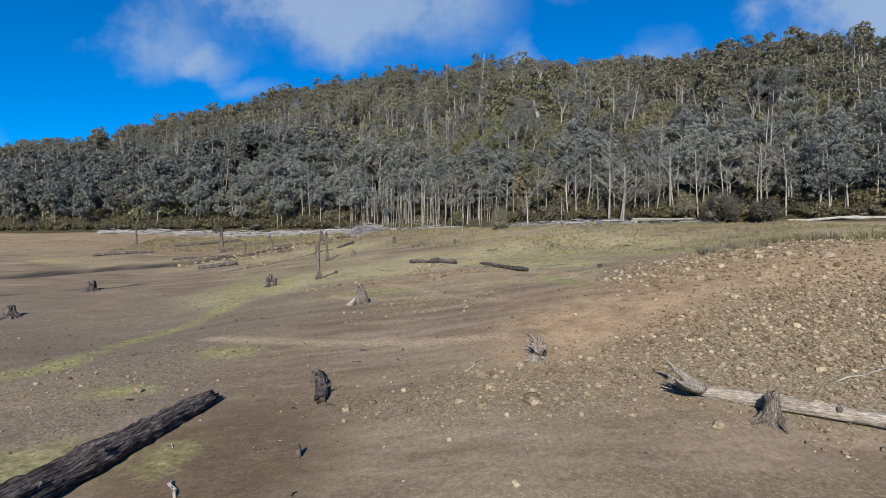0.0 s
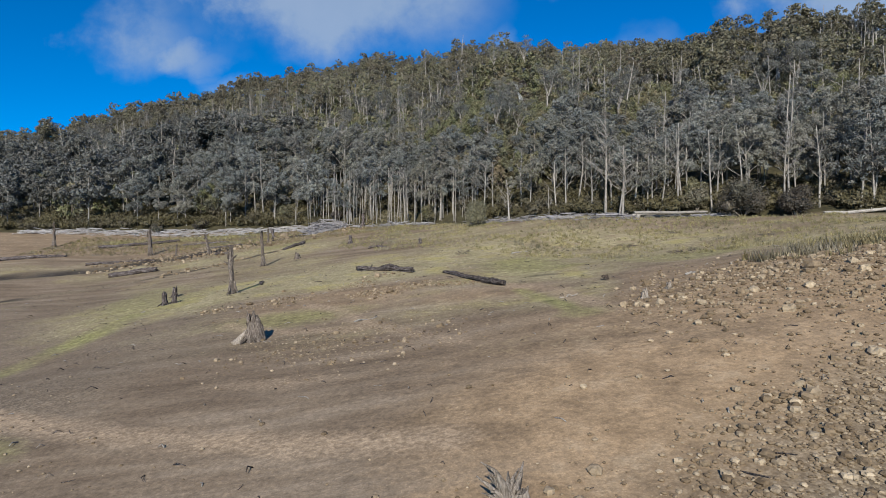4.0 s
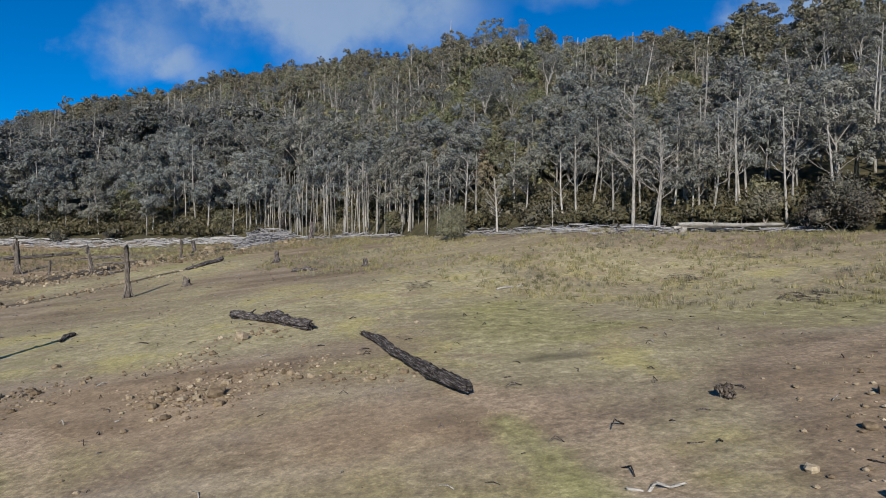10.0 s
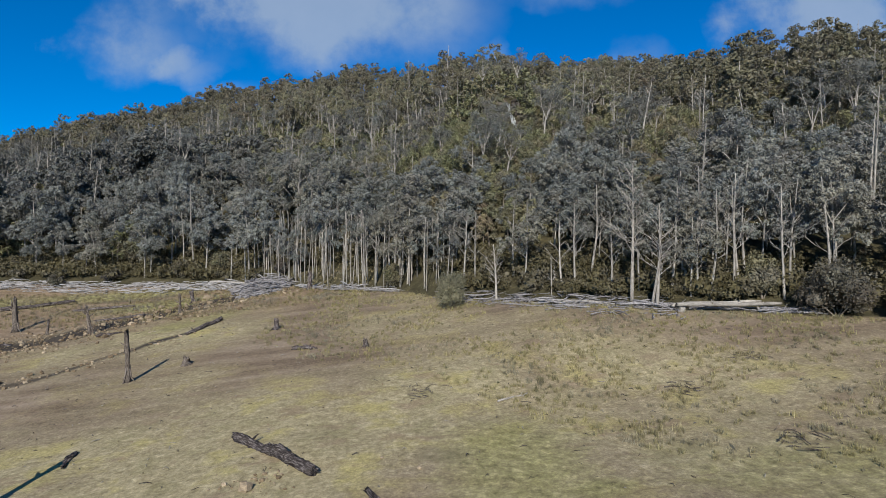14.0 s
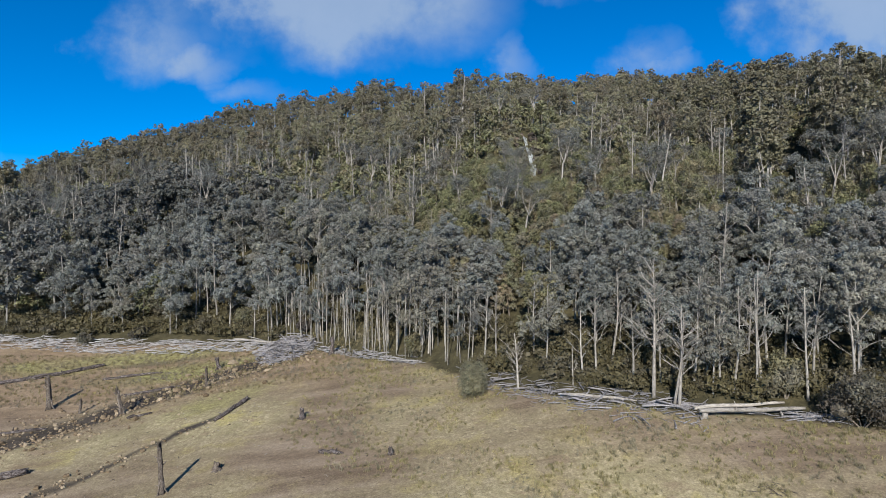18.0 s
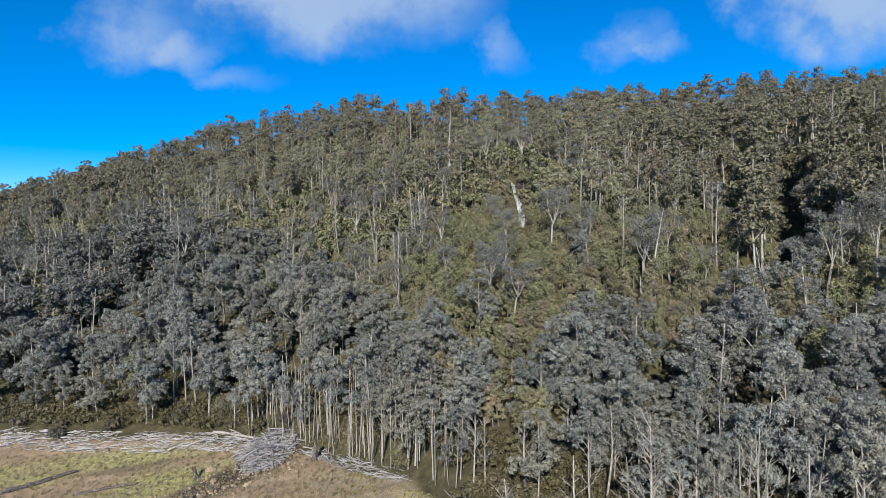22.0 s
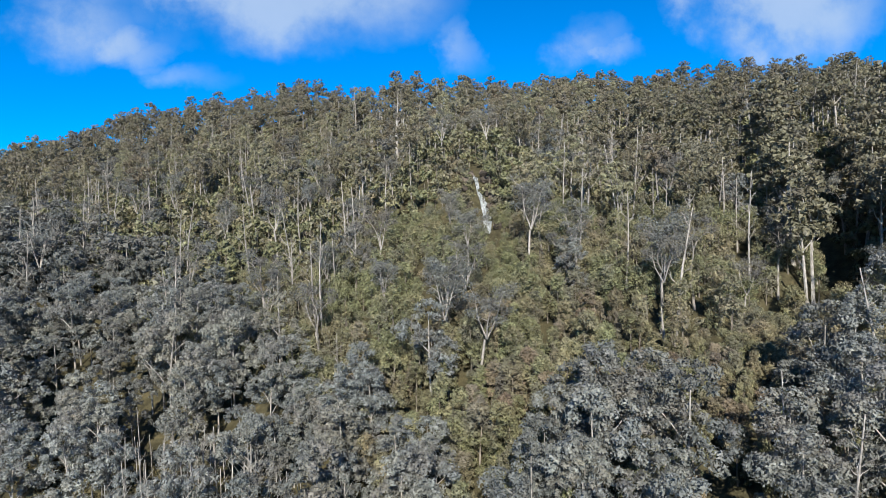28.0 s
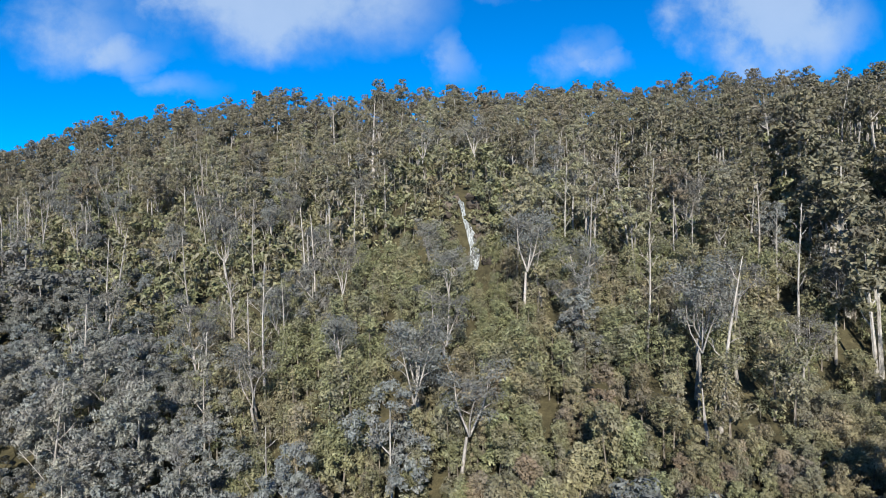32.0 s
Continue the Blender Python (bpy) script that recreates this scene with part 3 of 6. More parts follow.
def land(x, y):
    """Height of the ground."""
    x, y = np.asarray(x, float), np.asarray(y, float)
    cx, cy = np.clip(x, -80, 40), np.clip(y, -10, 125)
    f = 0.937 + 0.086 * cx + 0.0728 * cy - 0.000351 * cx * cy + 0.000287 * cy * cy
    for bx, by, s, k in BUMPS:
        f = f + k * np.exp(-((cx - bx) ** 2 + (cy - by) ** 2) / (2 * s * s))
    f = f + 0.10 * vnoise(x, y, 5.0, 1) + 0.028 * vnoise(x, y, 1.7, 2)
    wig = creek_dist(x + 0.8 * vnoise(x, y, 4, 8), y + 0.8 * vnoise(x, y, 4, 9))
    f = f - 0.32 * np.exp(-(wig / 1.2) ** 2)
    d = y - shore(x)
    slope = np.interp(x, (-300, -230, -150, -110, -70, -35, -20, 0, 30, 55, 85, 130), (0.15, 0.19, 0.25, 0.32, 0.36, 0.385, 0.41, 0.385, 0.365, 0.29, 0.285, 0.29))
    extra = np.interp(x, (-300, -150, -60, 0, 40, 60, 130), (0.0, 0.02, 0.06, 0.03, 0.03, 0.075, 0.08))
    ridge = 168 + 37 * step(30, 62, x)
    dd = np.maximum(d, 0)
    up = np.where(dd < ridge, dd, ridge + 12 * (1 - np.exp(-(dd - ridge) / 12)) - 0.25 * np.maximum(dd - ridge - 25, 0))
    hill = LEVEL + slope * np.maximum(up, -60) + extra * np.clip(dd - 95, 0, ridge - 95) + 0.03 * np.minimum(d, 0)
    hill = hill + step(8, 40, d) * (2.2 * vnoise(x, y, 34, 4) + 1.0 * vnoise(x, y, 13, 5))
    hill = hill + 10.0 * np.exp(-((x - 97) ** 2 + (y - 152) ** 2) / (2 * 24 ** 2)) - 6.5 * np.exp(-((x - 75) ** 2 + (y - 127) ** 2) / (2 * 9 ** 2)) + 4.0 * np.exp(-((x - 66) ** 2 + (y - 110) ** 2) / (2 * 7 ** 2))
    # the rock step that the waterfall drops over
    hill = hill + 6.3 * step(145.5, 151.5, y) * (1 - step(154, 184, y)) * np.exp(-((x - 22.5) / 11) ** 2)
    hill = hill - 1.4 * np.exp(-((x - 23.4) / 1.8) ** 2) * step(110, 135, y) * (1 - step(151, 160, y))
    # the hollow of the tree ferns, and the dark gully beside it
    hill = hill - 6.0 * np.exp(-((x - 50) ** 2 + (y - 116.5) ** 2) / (2 * 4.0 ** 2))
    hill = hill - 5.0 * np.exp(-(gully_dist(x, y) / 4.0) ** 2)
    far = np.maximum(np.hypot(x, y) - 380, 0)
    z = f + (hill - f) * step(-5, 3, d)
    return z * np.exp(-far / 400) + 2.0 * (1 - np.exp(-far / 400))


def gz(x, y):
    return float(land(np.array([x]), np.array([y]))[0])


def spaced(lo, hi, fine_lo, fine_hi, fine, growth=1.09):
    mid = list(np.arange(fine_lo, fine_hi + fine, fine))
    s, a = fine, []
    v = fine_lo
    while v > lo:
        s *= growth
        v -= s
        a.append(v)
    s, c = fine, []
    v = mid[-1]
    while v < hi:
        s *= growth
        v += s
        c.append(v)
    return np.array(a[::-1] + mid + c)


def ellipse(x, y, cx, cy, rx, ry, turn=0.0):
    c, s = math.cos(radians(turn)), math.sin(radians(turn))
    u, v = ((x - cx) * c + (y - cy) * s) / rx, (-(x - cx) * s + (y - cy) * c) / ry
    return np.clip(1.5 - np.hypot(u, v), 0, 1)


def band(x, y, pts, width):
    best = np.full(np.shape(x), 1e9)
    for (ax, ay), (bx, by) in zip(pts, pts[1:]):
        dx, dy = bx - ax, by - ay
        t = np.clip(((x - ax) * dx + (y - ay) * dy) / (dx * dx + dy * dy), 0, 1)
        best = np.minimum(best, np.hypot(x - ax - t * dx, y - ay - t * dy))
    return np.clip(1.3 - best / width, 0, 1)


def build_ground():
    xs = spaced(-2600, 2600, -46, 42, 0.40)
    ys = spaced(-2600, 2600, 10, 100, 0.40, 1.025)
    x, y = np.meshgrid(xs, ys, indexing="ij")
    z = land(x, y)
    nx, ny = x.shape
    i, j = np.meshgrid(np.arange(nx - 1), np.arange(ny - 1), indexing="ij")
    q = np.stack([i * ny + j, (i + 1) * ny + j, (i + 1) * ny + j + 1, i * ny + j + 1], -1).reshape(-1, 4)
    me = fast_mesh("ground", np.stack([x, y, z], -1).reshape(-1, 3), q, M_GROUND, smooth=True)
    d = y - shore(x)
    big, mid = vnoise(x, y, 11, 11), vnoise(x, y, 3.6, 12)
    masks = {
        "grass": np.clip(-0.5 * ellipse(x, y, -3, 46, 7, 5, 20) - (0.4 + 0.3 * mid) * ellipse(x, y, -3.5, 48.5, 5, 3.2, -20) - 0.4 * ellipse(x, y, 5, 45, 4, 1.5, 20) - 0.45 * ellipse(x, y, -10, 50, 5, 4) - 0.4 * ellipse(x, y, 1.5, 51.5, 4, 1.6) - 0.4 * ellipse(x, y, 9, 44.5, 5, 1.6, 20) + step(33, 50, y + 0.35 * x + 5 * big) * 0.70 + (0.26 * big + 0.3 * mid) * step(24, 38, y + 0.35 * x) - (0.30 + 0.14 * vnoise(x, y, 6, 14)) * step(60, 74, y) - 0.16 * step(8, 18, x) - 0.75 * step(9.5, 13, x + 1.2 * mid - 0.35 * np.maximum(y - 39, 0)) * step(50, 44, y) - (0.42 + 0.3 * mid) * step(4, -8, x) * step(84, 95, y) - 0.35 * step(-14, -30, x) * step(82, 70, y), 0, 1),
        "shingle": np.clip(0.72 * step(-5, -13, x + 3 * big) * step(74, 60, y) * (0.85 + 0.35 * mid) + 0.25 * big, 0, 1) * (1 - step(-1, 2, d)),
        "mud": ellipse(x, y, -6.6, 17.4, 3.6, 4.2) * (0.95 + 0.2 * mid),
        "green": np.maximum.reduce([
            band(x, y, ((-23, 25), (-19, 28.5), (-19.1, 37), (-17.5, 44), (-17.2, 53)), 1.5) * (0.80 + 0.4 * mid), ellipse(x, y, -18.5, 58, 4, 7, 12) * (0.55 + 0.3 * mid), band(x, y, ((7.2, 44.2), (7.5, 43.0), (8.1, 40.7), (8.3, 38.4), (8.2, 36.5)), 0.62) * (0.80 + 0.25 * mid), ellipse(x, y, 9.8, 51, 1.5, 0.8) * 0.6, ellipse(x, y, 11.3, 52.2, 1.6, 1.0) * 0.65, ellipse(x, y, 8.6, 36.2, 1.2, 1.2) * 0.55,
            ellipse(x, y, -12, 17.5, 2.6, 2) * 0.58, ellipse(x, y, -13.2, 24.1, 1.7, 0.8) * 0.72, ellipse(x, y, -10.7, 29.4, 2.0, 1.2, -20) * 0.66, ellipse(x, y, -8.2, 17.6, 0.8, 1.4) * 0.62,
            ellipse(x, y, 20, 52, 6, 3) * 0.5, ellipse(x, y, 9, 55, 3, 5) * 0.62, ellipse(x, y, -24, 100, 9, 3, 10) * (0.75 + 0.3 * mid), ellipse(x, y, -40, 104, 10, 3, 4) * (0.6 + 0.4 * mid), ellipse(x, y, -32, 106, 12, 2.5, 4) * 0.72,
            ellipse(x, y, -5, 44, 4, 2) * 0.6, ellipse(x, y, -16, 90, 6, 3, 40) * 0.55]),
        "clay": np.maximum.reduce([ellipse(x, y, 8.0, 27.5, 5.5, 4.5, 20), 0.48 * step(9.5, 13, x + 1.2 * mid - 0.35 * np.maximum(y - 39, 0)) * step(50, 44, y) * step(31, 35, y), ellipse(x, y, 22, 33, 16, 9) * 0.85, ellipse(x, y, 4.5, 23.5, 3, 2) * 0.8, 0.40 * step(4, -8, x) * step(84, 95, y) * (1 - step(-1, 1, d)), ellipse(x, y, -3, 47.5, 6, 4) * 0.5, ellipse(x, y, 5, 44.5, 4, 2) * 0.5]),
        "gravel": np.maximum.reduce([band(x, y, SIDE_CREEK, 1.3) * 0.85, band(x, y, CREEK, 3.2) * 0.7, ellipse(x, y, 17, 23, 11, 5, 15) * 0.95, ellipse(x, y, 3, 20.5, 9, 3) * 0.62, ellipse(x, y, -18, 24, 6, 3, 20) * 0.6, ellipse(x, y, 24, 36, 12, 7) * 0.3,
                                     ellipse(x, y, 5, 12, 12, 4) * 0.42, ellipse(x, y, -8, 40, 6, 3) * 0.45]),
        "path": np.maximum.reduce([band(x, y, ((-13, 33), (-6.7, 29.8), (0, 27.4), (3, 26.6)), 0.8) * (0.66 + 0.25 * mid), ellipse(x, y, -2.7, 32.9, 3, 0.7, -10) * 0.5,
                                   band(x, y, ((-4.4, 46.7), (-2.3, 44.3), (-1.2, 41.7), (0.4, 39.5), (3.5, 35)), 0.7) * (0.62 + 0.3 * mid), band(x, y, ((6.6, 46.4), (8.9, 43.4), (9.2, 40.1), (9.4, 38), (9.5, 35.7)), 0.8) * (0.72 + 0.3 * mid), band(x, y, ((14, 46), (19, 48), (26, 52)), 0.8) * 0.5,
                                   band(x, y, ((-8, 44), (-5, 41), (-1, 40)), 0.8) * 0.6]),
        "wet": np.maximum.reduce([np.clip(1.25 - creek_dist(x + 0.8 * vnoise(x, y, 4, 8), y + 0.8 * vnoise(x, y, 4, 9)) / 2.9, 0, 1) * (0.9 + 0.35 * mid), band(x + 1.6 * vnoise(x, y, 3, 8), y + 1.2 * vnoise(x, y, 2.2, 9), SIDE_CREEK, 0.8) * (0.42 + 0.45 * mid),
                          np.maximum.reduce([ellipse(x, y, 9.4, 48.7, 1.5, 0.5) * (0.45 + 0.25 * mid), ellipse(x, y, 6.0, 44.7, 1.0, 0.5) * 0.42, ellipse(x, y, 6.2, 56, 1.4, 1.2) * 0.36, ellipse(x, y, -10, 55, 1.5, 2.0) * 0.3, ellipse(x, y, -29, 104, 7, 1.0, 8) * 0.5])]),
        "litter": step(-3.6, 1.6, d + 1.5 * mid),
    }
    for key, val in masks.items():
        a = me.attributes.new(key, "FLOAT", "POINT")
        a.data.foreach_set("value", np.ascontiguousarray(val.ravel(), np.float32))
    return tagged(new("ground", me), "dry brown lakebed with yellow grass rising to a hillside", "ground", kind="structure")


ground = build_ground()


# ---- trees: shapes ----
def wattle_shape(seed, quality=1.0, h=9.0):
    """A slim pale trunk, forked, under billowing heads of grey-green leaf."""
    r = np.random.default_rng(seed)
    far = quality < 0.8
    lean = r.normal(0, 0.3, 2)
    top = np.array([lean[0], lean[1], h * 0.84])
    tr = [tube(bent((0, 0, -0.4), top, 6, 0, 0.045, r), np.linspace(0.105, 0.035, 6), 5, 0.06, r, False)]
    heads = [(np.array([lean[0], lean[1], h * 0.86]), np.array([1.35, 1.35, 1.15]) * (0.9 + 0.25 * r.random()))]
    a0 = r.random() * 6.28
    for k in range(int(r.integers(4, 6))):
        f = 0.36 + 0.42 * (k + r.random()) / 5
        a, reach = a0 + k * 1.45 + 0.3 * r.normal(), 0.9 + 0.8 * r.random()
        c = np.array([lean[0] * f + math.cos(a) * reach, lean[1] * f + math.sin(a) * reach, h * f])
        heads.append((c, np.array([1.25, 1.25, 1.05]) * (0.75 + 0.45 * r.random())))
        root = np.array([lean[0] * f * 0.8, lean[1] * f * 0.8, h * f * 0.74])
        tr.append(tube(bent(root, c, 3, 0.1, 0.05, r), np.linspace(0.06, 0.02, 3), 4, 0.05, r, False))
    return join(tr), head_clumps(heads, 8, 0.58, 42, 0.20, r) if far else head_clumps(heads, 13, 0.46, 90, 0.096, r)


def scrub_shape(seed, quality=1.0, h=5.4, leaves=34, spray=0.17, heads_n=3, clumps=7):
    """Dense olive understorey, leafed almost to the ground, with an uneven pointed head."""
    r = np.random.default_rng(seed)
    far = quality < 0.8
    tr = [tube(bent((0, 0, -0.4), (r.normal(0, 0.2), r.normal(0, 0.2), h * 0.7), 3 if far else 5, 0, 0.06, r), np.linspace(0.1, 0.03, 3 if far else 5), 4, 0.05, r, False)]
    heads = []
    n = heads_n if far else int(r.integers(3, 5))
    for k in range(n):
        f = 0.26 + 0.56 * k / (n - 1) + 0.05 * r.normal()
        reach, a = 0.55 * (1.05 - f) * r.random() * 1.6, k * 2.4 + r.random()
        heads.append((np.array([math.cos(a) * reach, math.sin(a) * reach, h * f]), np.array([1.0, 1.0, 1.15]) * (1.18 - 0.74 * f) * (0.88 + 0.25 * r.random())))
    return join(tr), head_clumps(heads, clumps, 0.62 if clumps < 6 else 0.50, leaves, spray, r, 0.8, -0.6) if far else head_clumps(heads, 12, 0.34, 84, 0.080, r, 0.8, -0.6)


def gum_shape(seed, quality=1.0, h=14.0, low=0.56):
    """A tall gum: long bare trunk, rising limbs, and a domed crown of rounded heads."""
    r = np.random.default_rng(seed)
    far = quality < 0.8
    lean = r.normal(0, 0.6, 2)
    pts = bent((0, 0, -0.5), (lean[0], lean[1], h * 0.88), 6, 0, 0.14, r)
    tr = [tube(pts, np.linspace(0.20, 0.05, 6), 5, 0.05, r, False)]
    heads = [(np.array([lean[0], lean[1], h * 0.91]), np.array([1.6, 1.6, 1.05]) * (0.85 + 0.35 * r.random()))]
    a0, n = r.random() * 6.28, int(r.integers(4, 7))
    for k in range(n):
        f = low + (0.86 - low) * (k + 0.7 * r.random()) / n
        a, reach = a0 + k * 2.4 + 0.3 * r.normal(), (0.8 + 1.1 * r.random()) * (1.25 - 0.45 * f)
        c = np.array([lean[0] * f + math.cos(a) * reach, lean[1] * f + math.sin(a) * reach, h * f])
        root = np.array([lean[0] * f * 0.8, lean[1] * f * 0.8, h * f * 0.80])
        tr.append(tube(bent(root, c, 3, -0.12, 0.07, r), np.linspace(0.08, 0.025, 3), 4, 0.05, r, False))
        heads.append((c, np.array([1.4, 1.4, 0.9]) * (0.7 + 0.5 * r.random())))
    return join(tr), head_clumps(heads, 7, 0.64, 26, 0.245, r, 0.7, -0.3) if far else head_clumps(heads, 10, 0.50, 50, 0.142, r, 0.66, -0.3)


def pale_gum_shape(seed, h=10.0):
    """A white gum: crooked trunk forking low into bare limbs under thin wide tufts of grey leaf."""
    r = np.random.default_rng(seed)
    fork = h * (0.38 + 0.16 * r.random())
    foot = np.array([r.normal(0, 0.5), r.normal(0, 0.5), fork])
    tr = [tube(bent((0, 0, -0.5), foot, 7, 0, 0.10, r), np.linspace(0.17, 0.11, 7), 7, 0.05, r, False)]
    cr = []
    a0 = r.random() * 6.28
    for k in range(int(r.integers(3, 6))):
        a = a0 + k * 1.9 + 0.5 * r.random()
        reach = 0.7 + 1.4 * r.random()
        tip = foot + np.array([math.cos(a) * reach, math.sin(a) * reach, (h - fork) * (0.62 + 0.34 * r.random())])
        path = bent(foot, tip, 6, r.normal(0, 0.2), 0.22, r)
        tr.append(tube(path, np.linspace(0.085, 0.025, 6), 6, 0.05, r, False))
        for g in range(4):
            b0 = path[2 + g % 4]
            b = a + r.normal(0, 1.1)
            b1 = b0 + np.array([math.cos(b) * (0.5 + 0.9 * r.random()), math.sin(b) * (0.5 + 0.9 * r.random()), 0.3 + 0.7 * r.random()])
            tr.append(tube(bent(b0, b1, 4, 0, 0.08, r), np.linspace(0.045, 0.012, 4), 4, 0.03, r, False))
            rad = np.array([0.90, 0.90, 0.50]) * (0.7 + 0.5 * r.random())
            cr.append(cards(b1 + (0, 0, 0.2), rad, 150, 0.085, r, 0.2, 0.3, 0.42, 0.7, 0.7))
        cr.append(cards(tip + (0, 0, 0.15), (1.0, 1.0, 0.6), 220, 0.085, r, 0.2, 0.3, 0.42, 0.7, 0.7))
    return join(tr), join(cr)


def stag_parts(seed, h=9.0, limbs=7, spread=1.0, thick=0.14, twigs=3, split=False):
    """A dead standing tree: trunk, and bare limbs with twigs, each on its own."""
    r = np.random.default_rng(seed)
    lean = r.normal(0, 0.05 * h, 2)
    pts = bent((0, 0, -0.4), (lean[0], lean[1], h), 8, 0, 0.016 * h, r)
    trunk = tube(pts, np.linspace(thick, 0.025, 8), 7, 0.07, r)
    out = []
    for k in range(limbs):
        f = 0.34 + 0.6 * (k + r.random()) / limbs
        i = f * 7
        root = pts[int(i)] * (1 - i % 1) + pts[min(int(i) + 1, 7)] * (i % 1)
        ang = k * 2.4 + r.random()
        ln = spread * h * 0.19 * (1.25 - f) * (0.35 + 1.2 * r.random())
        tip = root + np.array([math.cos(ang) * ln, math.sin(ang) * ln, ln * (0.75 + 0.8 * r.random())])
        path = bent(root, tip, 5, r.normal(-0.05, 0.12) * ln, 0.13 * ln, r)
        limb = [tube(path, np.linspace(thick * 0.22, 0.012, 5), 5, 0.05, r, False)]
        for g in range(twigs):
            b0 = path[1 + g % 4]
            a2 = ang + r.normal(0, 0.8)
            b1 = b0 + np.array([math.cos(a2), math.sin(a2), 0.7]) * ln * 0.4 * (0.5 + r.random())
            limb.append(tube(bent(b0, b1, 3, 0, 0.02 * ln, r), (0.022, 0.015, 0.008), 4, 0, r, False))
        out.append(limb if split else join(limb))
    return trunk, out


def grown(kind, shape, seeds, leaf, bark, **kw):
    """Trunk and crown meshes for several trees of a kind."""
    res = []
    for s in seeds:
        t, c = shape(s, **kw)
        res.append((fast_mesh(kind + "_trunk", *t, bark, smooth=True), fast_mesh(kind + "_crown", *c, leaf), t, c))
    return res


def plant(kind, label, category, group, shapes, spots):
    """Single trees, each with its trunk and its crown."""
    for k, (x, y, s, turn) in enumerate(spots):
        tm, cm, _, _ = shapes[k % len(shapes)]
        e = thing(kind, label, category, (x, y, gz(x, y)), turn, group)
        e.scale = (s, s, s * (0.9 + 0.25 * ((k * 37) % 10) / 10))
        part("trunk", tm, e)
        part("crown", cm, e)


def woods(name, label, shapes, spots, leaf, bark):
    """All the trees of a kind too many and too far to count, as one growth."""
    vs, qs, mi, k = [], [], [], 0
    x, y = np.array([s[0] for s in spots]), np.array([s[1] for s in spots])
    zs = land(x, y)
    for n, (px, py, s, turn) in enumerate(spots):
        _, _, t, c = shapes[n % len(shapes)]
        for piece, m in ((t, 1), (c, 0)):
            v, q = moved(piece, (px, py, zs[n]), s, turn)
            vs.append(v), qs.append(np.where(q < 0, -1, q + k)), mi.append(np.full(len(q), m))
            k += len(v)
    me = fast_mesh(name, np.concatenate(vs), np.concatenate(qs), [leaf, bark], np.concatenate(mi))
    return tagged(new(name, me), label, "trees", kind="stuff")


def scatter(spacing, keep, seed, lo=(-300, -80), hi=(230, 420), jitter=0.42):
    """Places on a shaken grid, thinned by keep(x, y, d), which gives a chance."""
    r = np.random.default_rng(seed)
    x, y = np.meshgrid(np.arange(lo[0], hi[0], spacing), np.arange(lo[1], hi[1], spacing), indexing="ij")
    x, y = x.ravel() + r.normal(0, jitter * spacing, x.size), y.ravel() + r.normal(0, jitter * spacing, x.size)
    a = 0.5 + 0.23 * seed
    mx, my = 0.5 * (lo[0] + hi[0]), 0.5 * (lo[1] + hi[1])
    x, y = mx + (x - mx) * math.cos(a) - (y - my) * math.sin(a), my + (x - mx) * math.sin(a) + (y - my) * math.cos(a)
    ok = (x > -0.79 * y - 4) & (x < 0.79 * y + 4) & (y > 40) & (y < 340) & (r.random(x.size) < keep(x, y, y - shore(x)))
    return x[ok], y[ok], r


def spots_of(x, y, r, lo, hi):
    return [(float(a), float(b), float(lo + (hi - lo) * r.random()), float(r.random() * 6.283)) for a, b in zip(x, y)]


def near_first(spots, count, cx=8.0, cy=60.0):
    spots = sorted(spots, key=lambda s: math.hypot(s[0] - cx, s[1] - cy))
    return spots[:count], spots[count:]


def wattle_zone(x, d):
    return np.interp(x, (-50, -32, -18, 4, 8, 14, 20, 30, 45), (60, 46, 29, 26, 19, 18, 28, 30, 32)) + 6 * vnoise(x, d, 15, 21)


def open_to_fall(x, y):
    """The corridor below the waterfall, kept clear of tall crowns."""
    return ((x > 14.5) & (x < 26.5) & (y > 101) & (y < 151)) | ((np.abs(x - 23) < 2.5) & (y < 156))


def fern_view(x, y):
    """Low ground before the glade and the tree ferns."""
    off = np.abs((x - 34) * 17 - (y - 98.5) * 15) / math.hypot(17, 15)
    return ((x > 29 + 0.2 * (104 - y)) & (x < 43.5) & (y > 99.5) & (y < 109)) | ((off < 3.2) & (y > 95.5) & (y < 114))


def glade(x, y):
    """The small clearing with fallen trunks, and the tree ferns beside it."""
    return (np.hypot((x - 36.6) / 2.2, (y - 109.2) / 1.0) < 1) | (np.hypot((x - 49.0) / 2.8, (y - 115.3) / 2.6) < 1) | (gully_dist(x, y) < 2.4)


# grey-green wattles along the shore and over the lower slope
wattles = grown("wattle", wattle_shape, range(100, 107), M_WATTLE, M_BARK, quality=1.0)
wattles_far = grown("wattle_far", wattle_shape, range(120, 124), M_SHADEWATTLE, M_BARK, quality=0.6)
x, y, r = scatter(3.4, lambda x, y, d: (d > 2.0) * ~glade(x, y) * ~fern_view(x, y) * ((d < wattle_zone(x, d)) * (0.70 + 0.16 * step(16, 8, d) + 0.14 * step(-8, 0, x) + 0.16 * vnoise(x, y, 7, 23)) + (d >= wattle_zone(x, d)) * (d < 150) * 0.05 * ~open_to_fall(x, y) * ~((np.abs(x - 23) < 9) & (y > 140) & (y < 200))), 31)
near, rest = near_first([(a, b, k * (1 + 0.16 * float(vnoise(a, b, 9, 24))), t) for a, b, k, t in spots_of(x, y, r, 0.68, 1.22)], 235, 22.0, 80.0)
plant("wattle_tree", "slim pale-trunked wattle with layered grey-green foliage at the forest edge", "tree", "wattles of the lower slope", wattles, near)
# trees beyond the nearest 235 take the leaf coloured as if shaded
woods("wattle_woods", "grey-green wattle woods on the lower hillside", wattles_far, rest, M_SHADEWATTLE, M_BARK)

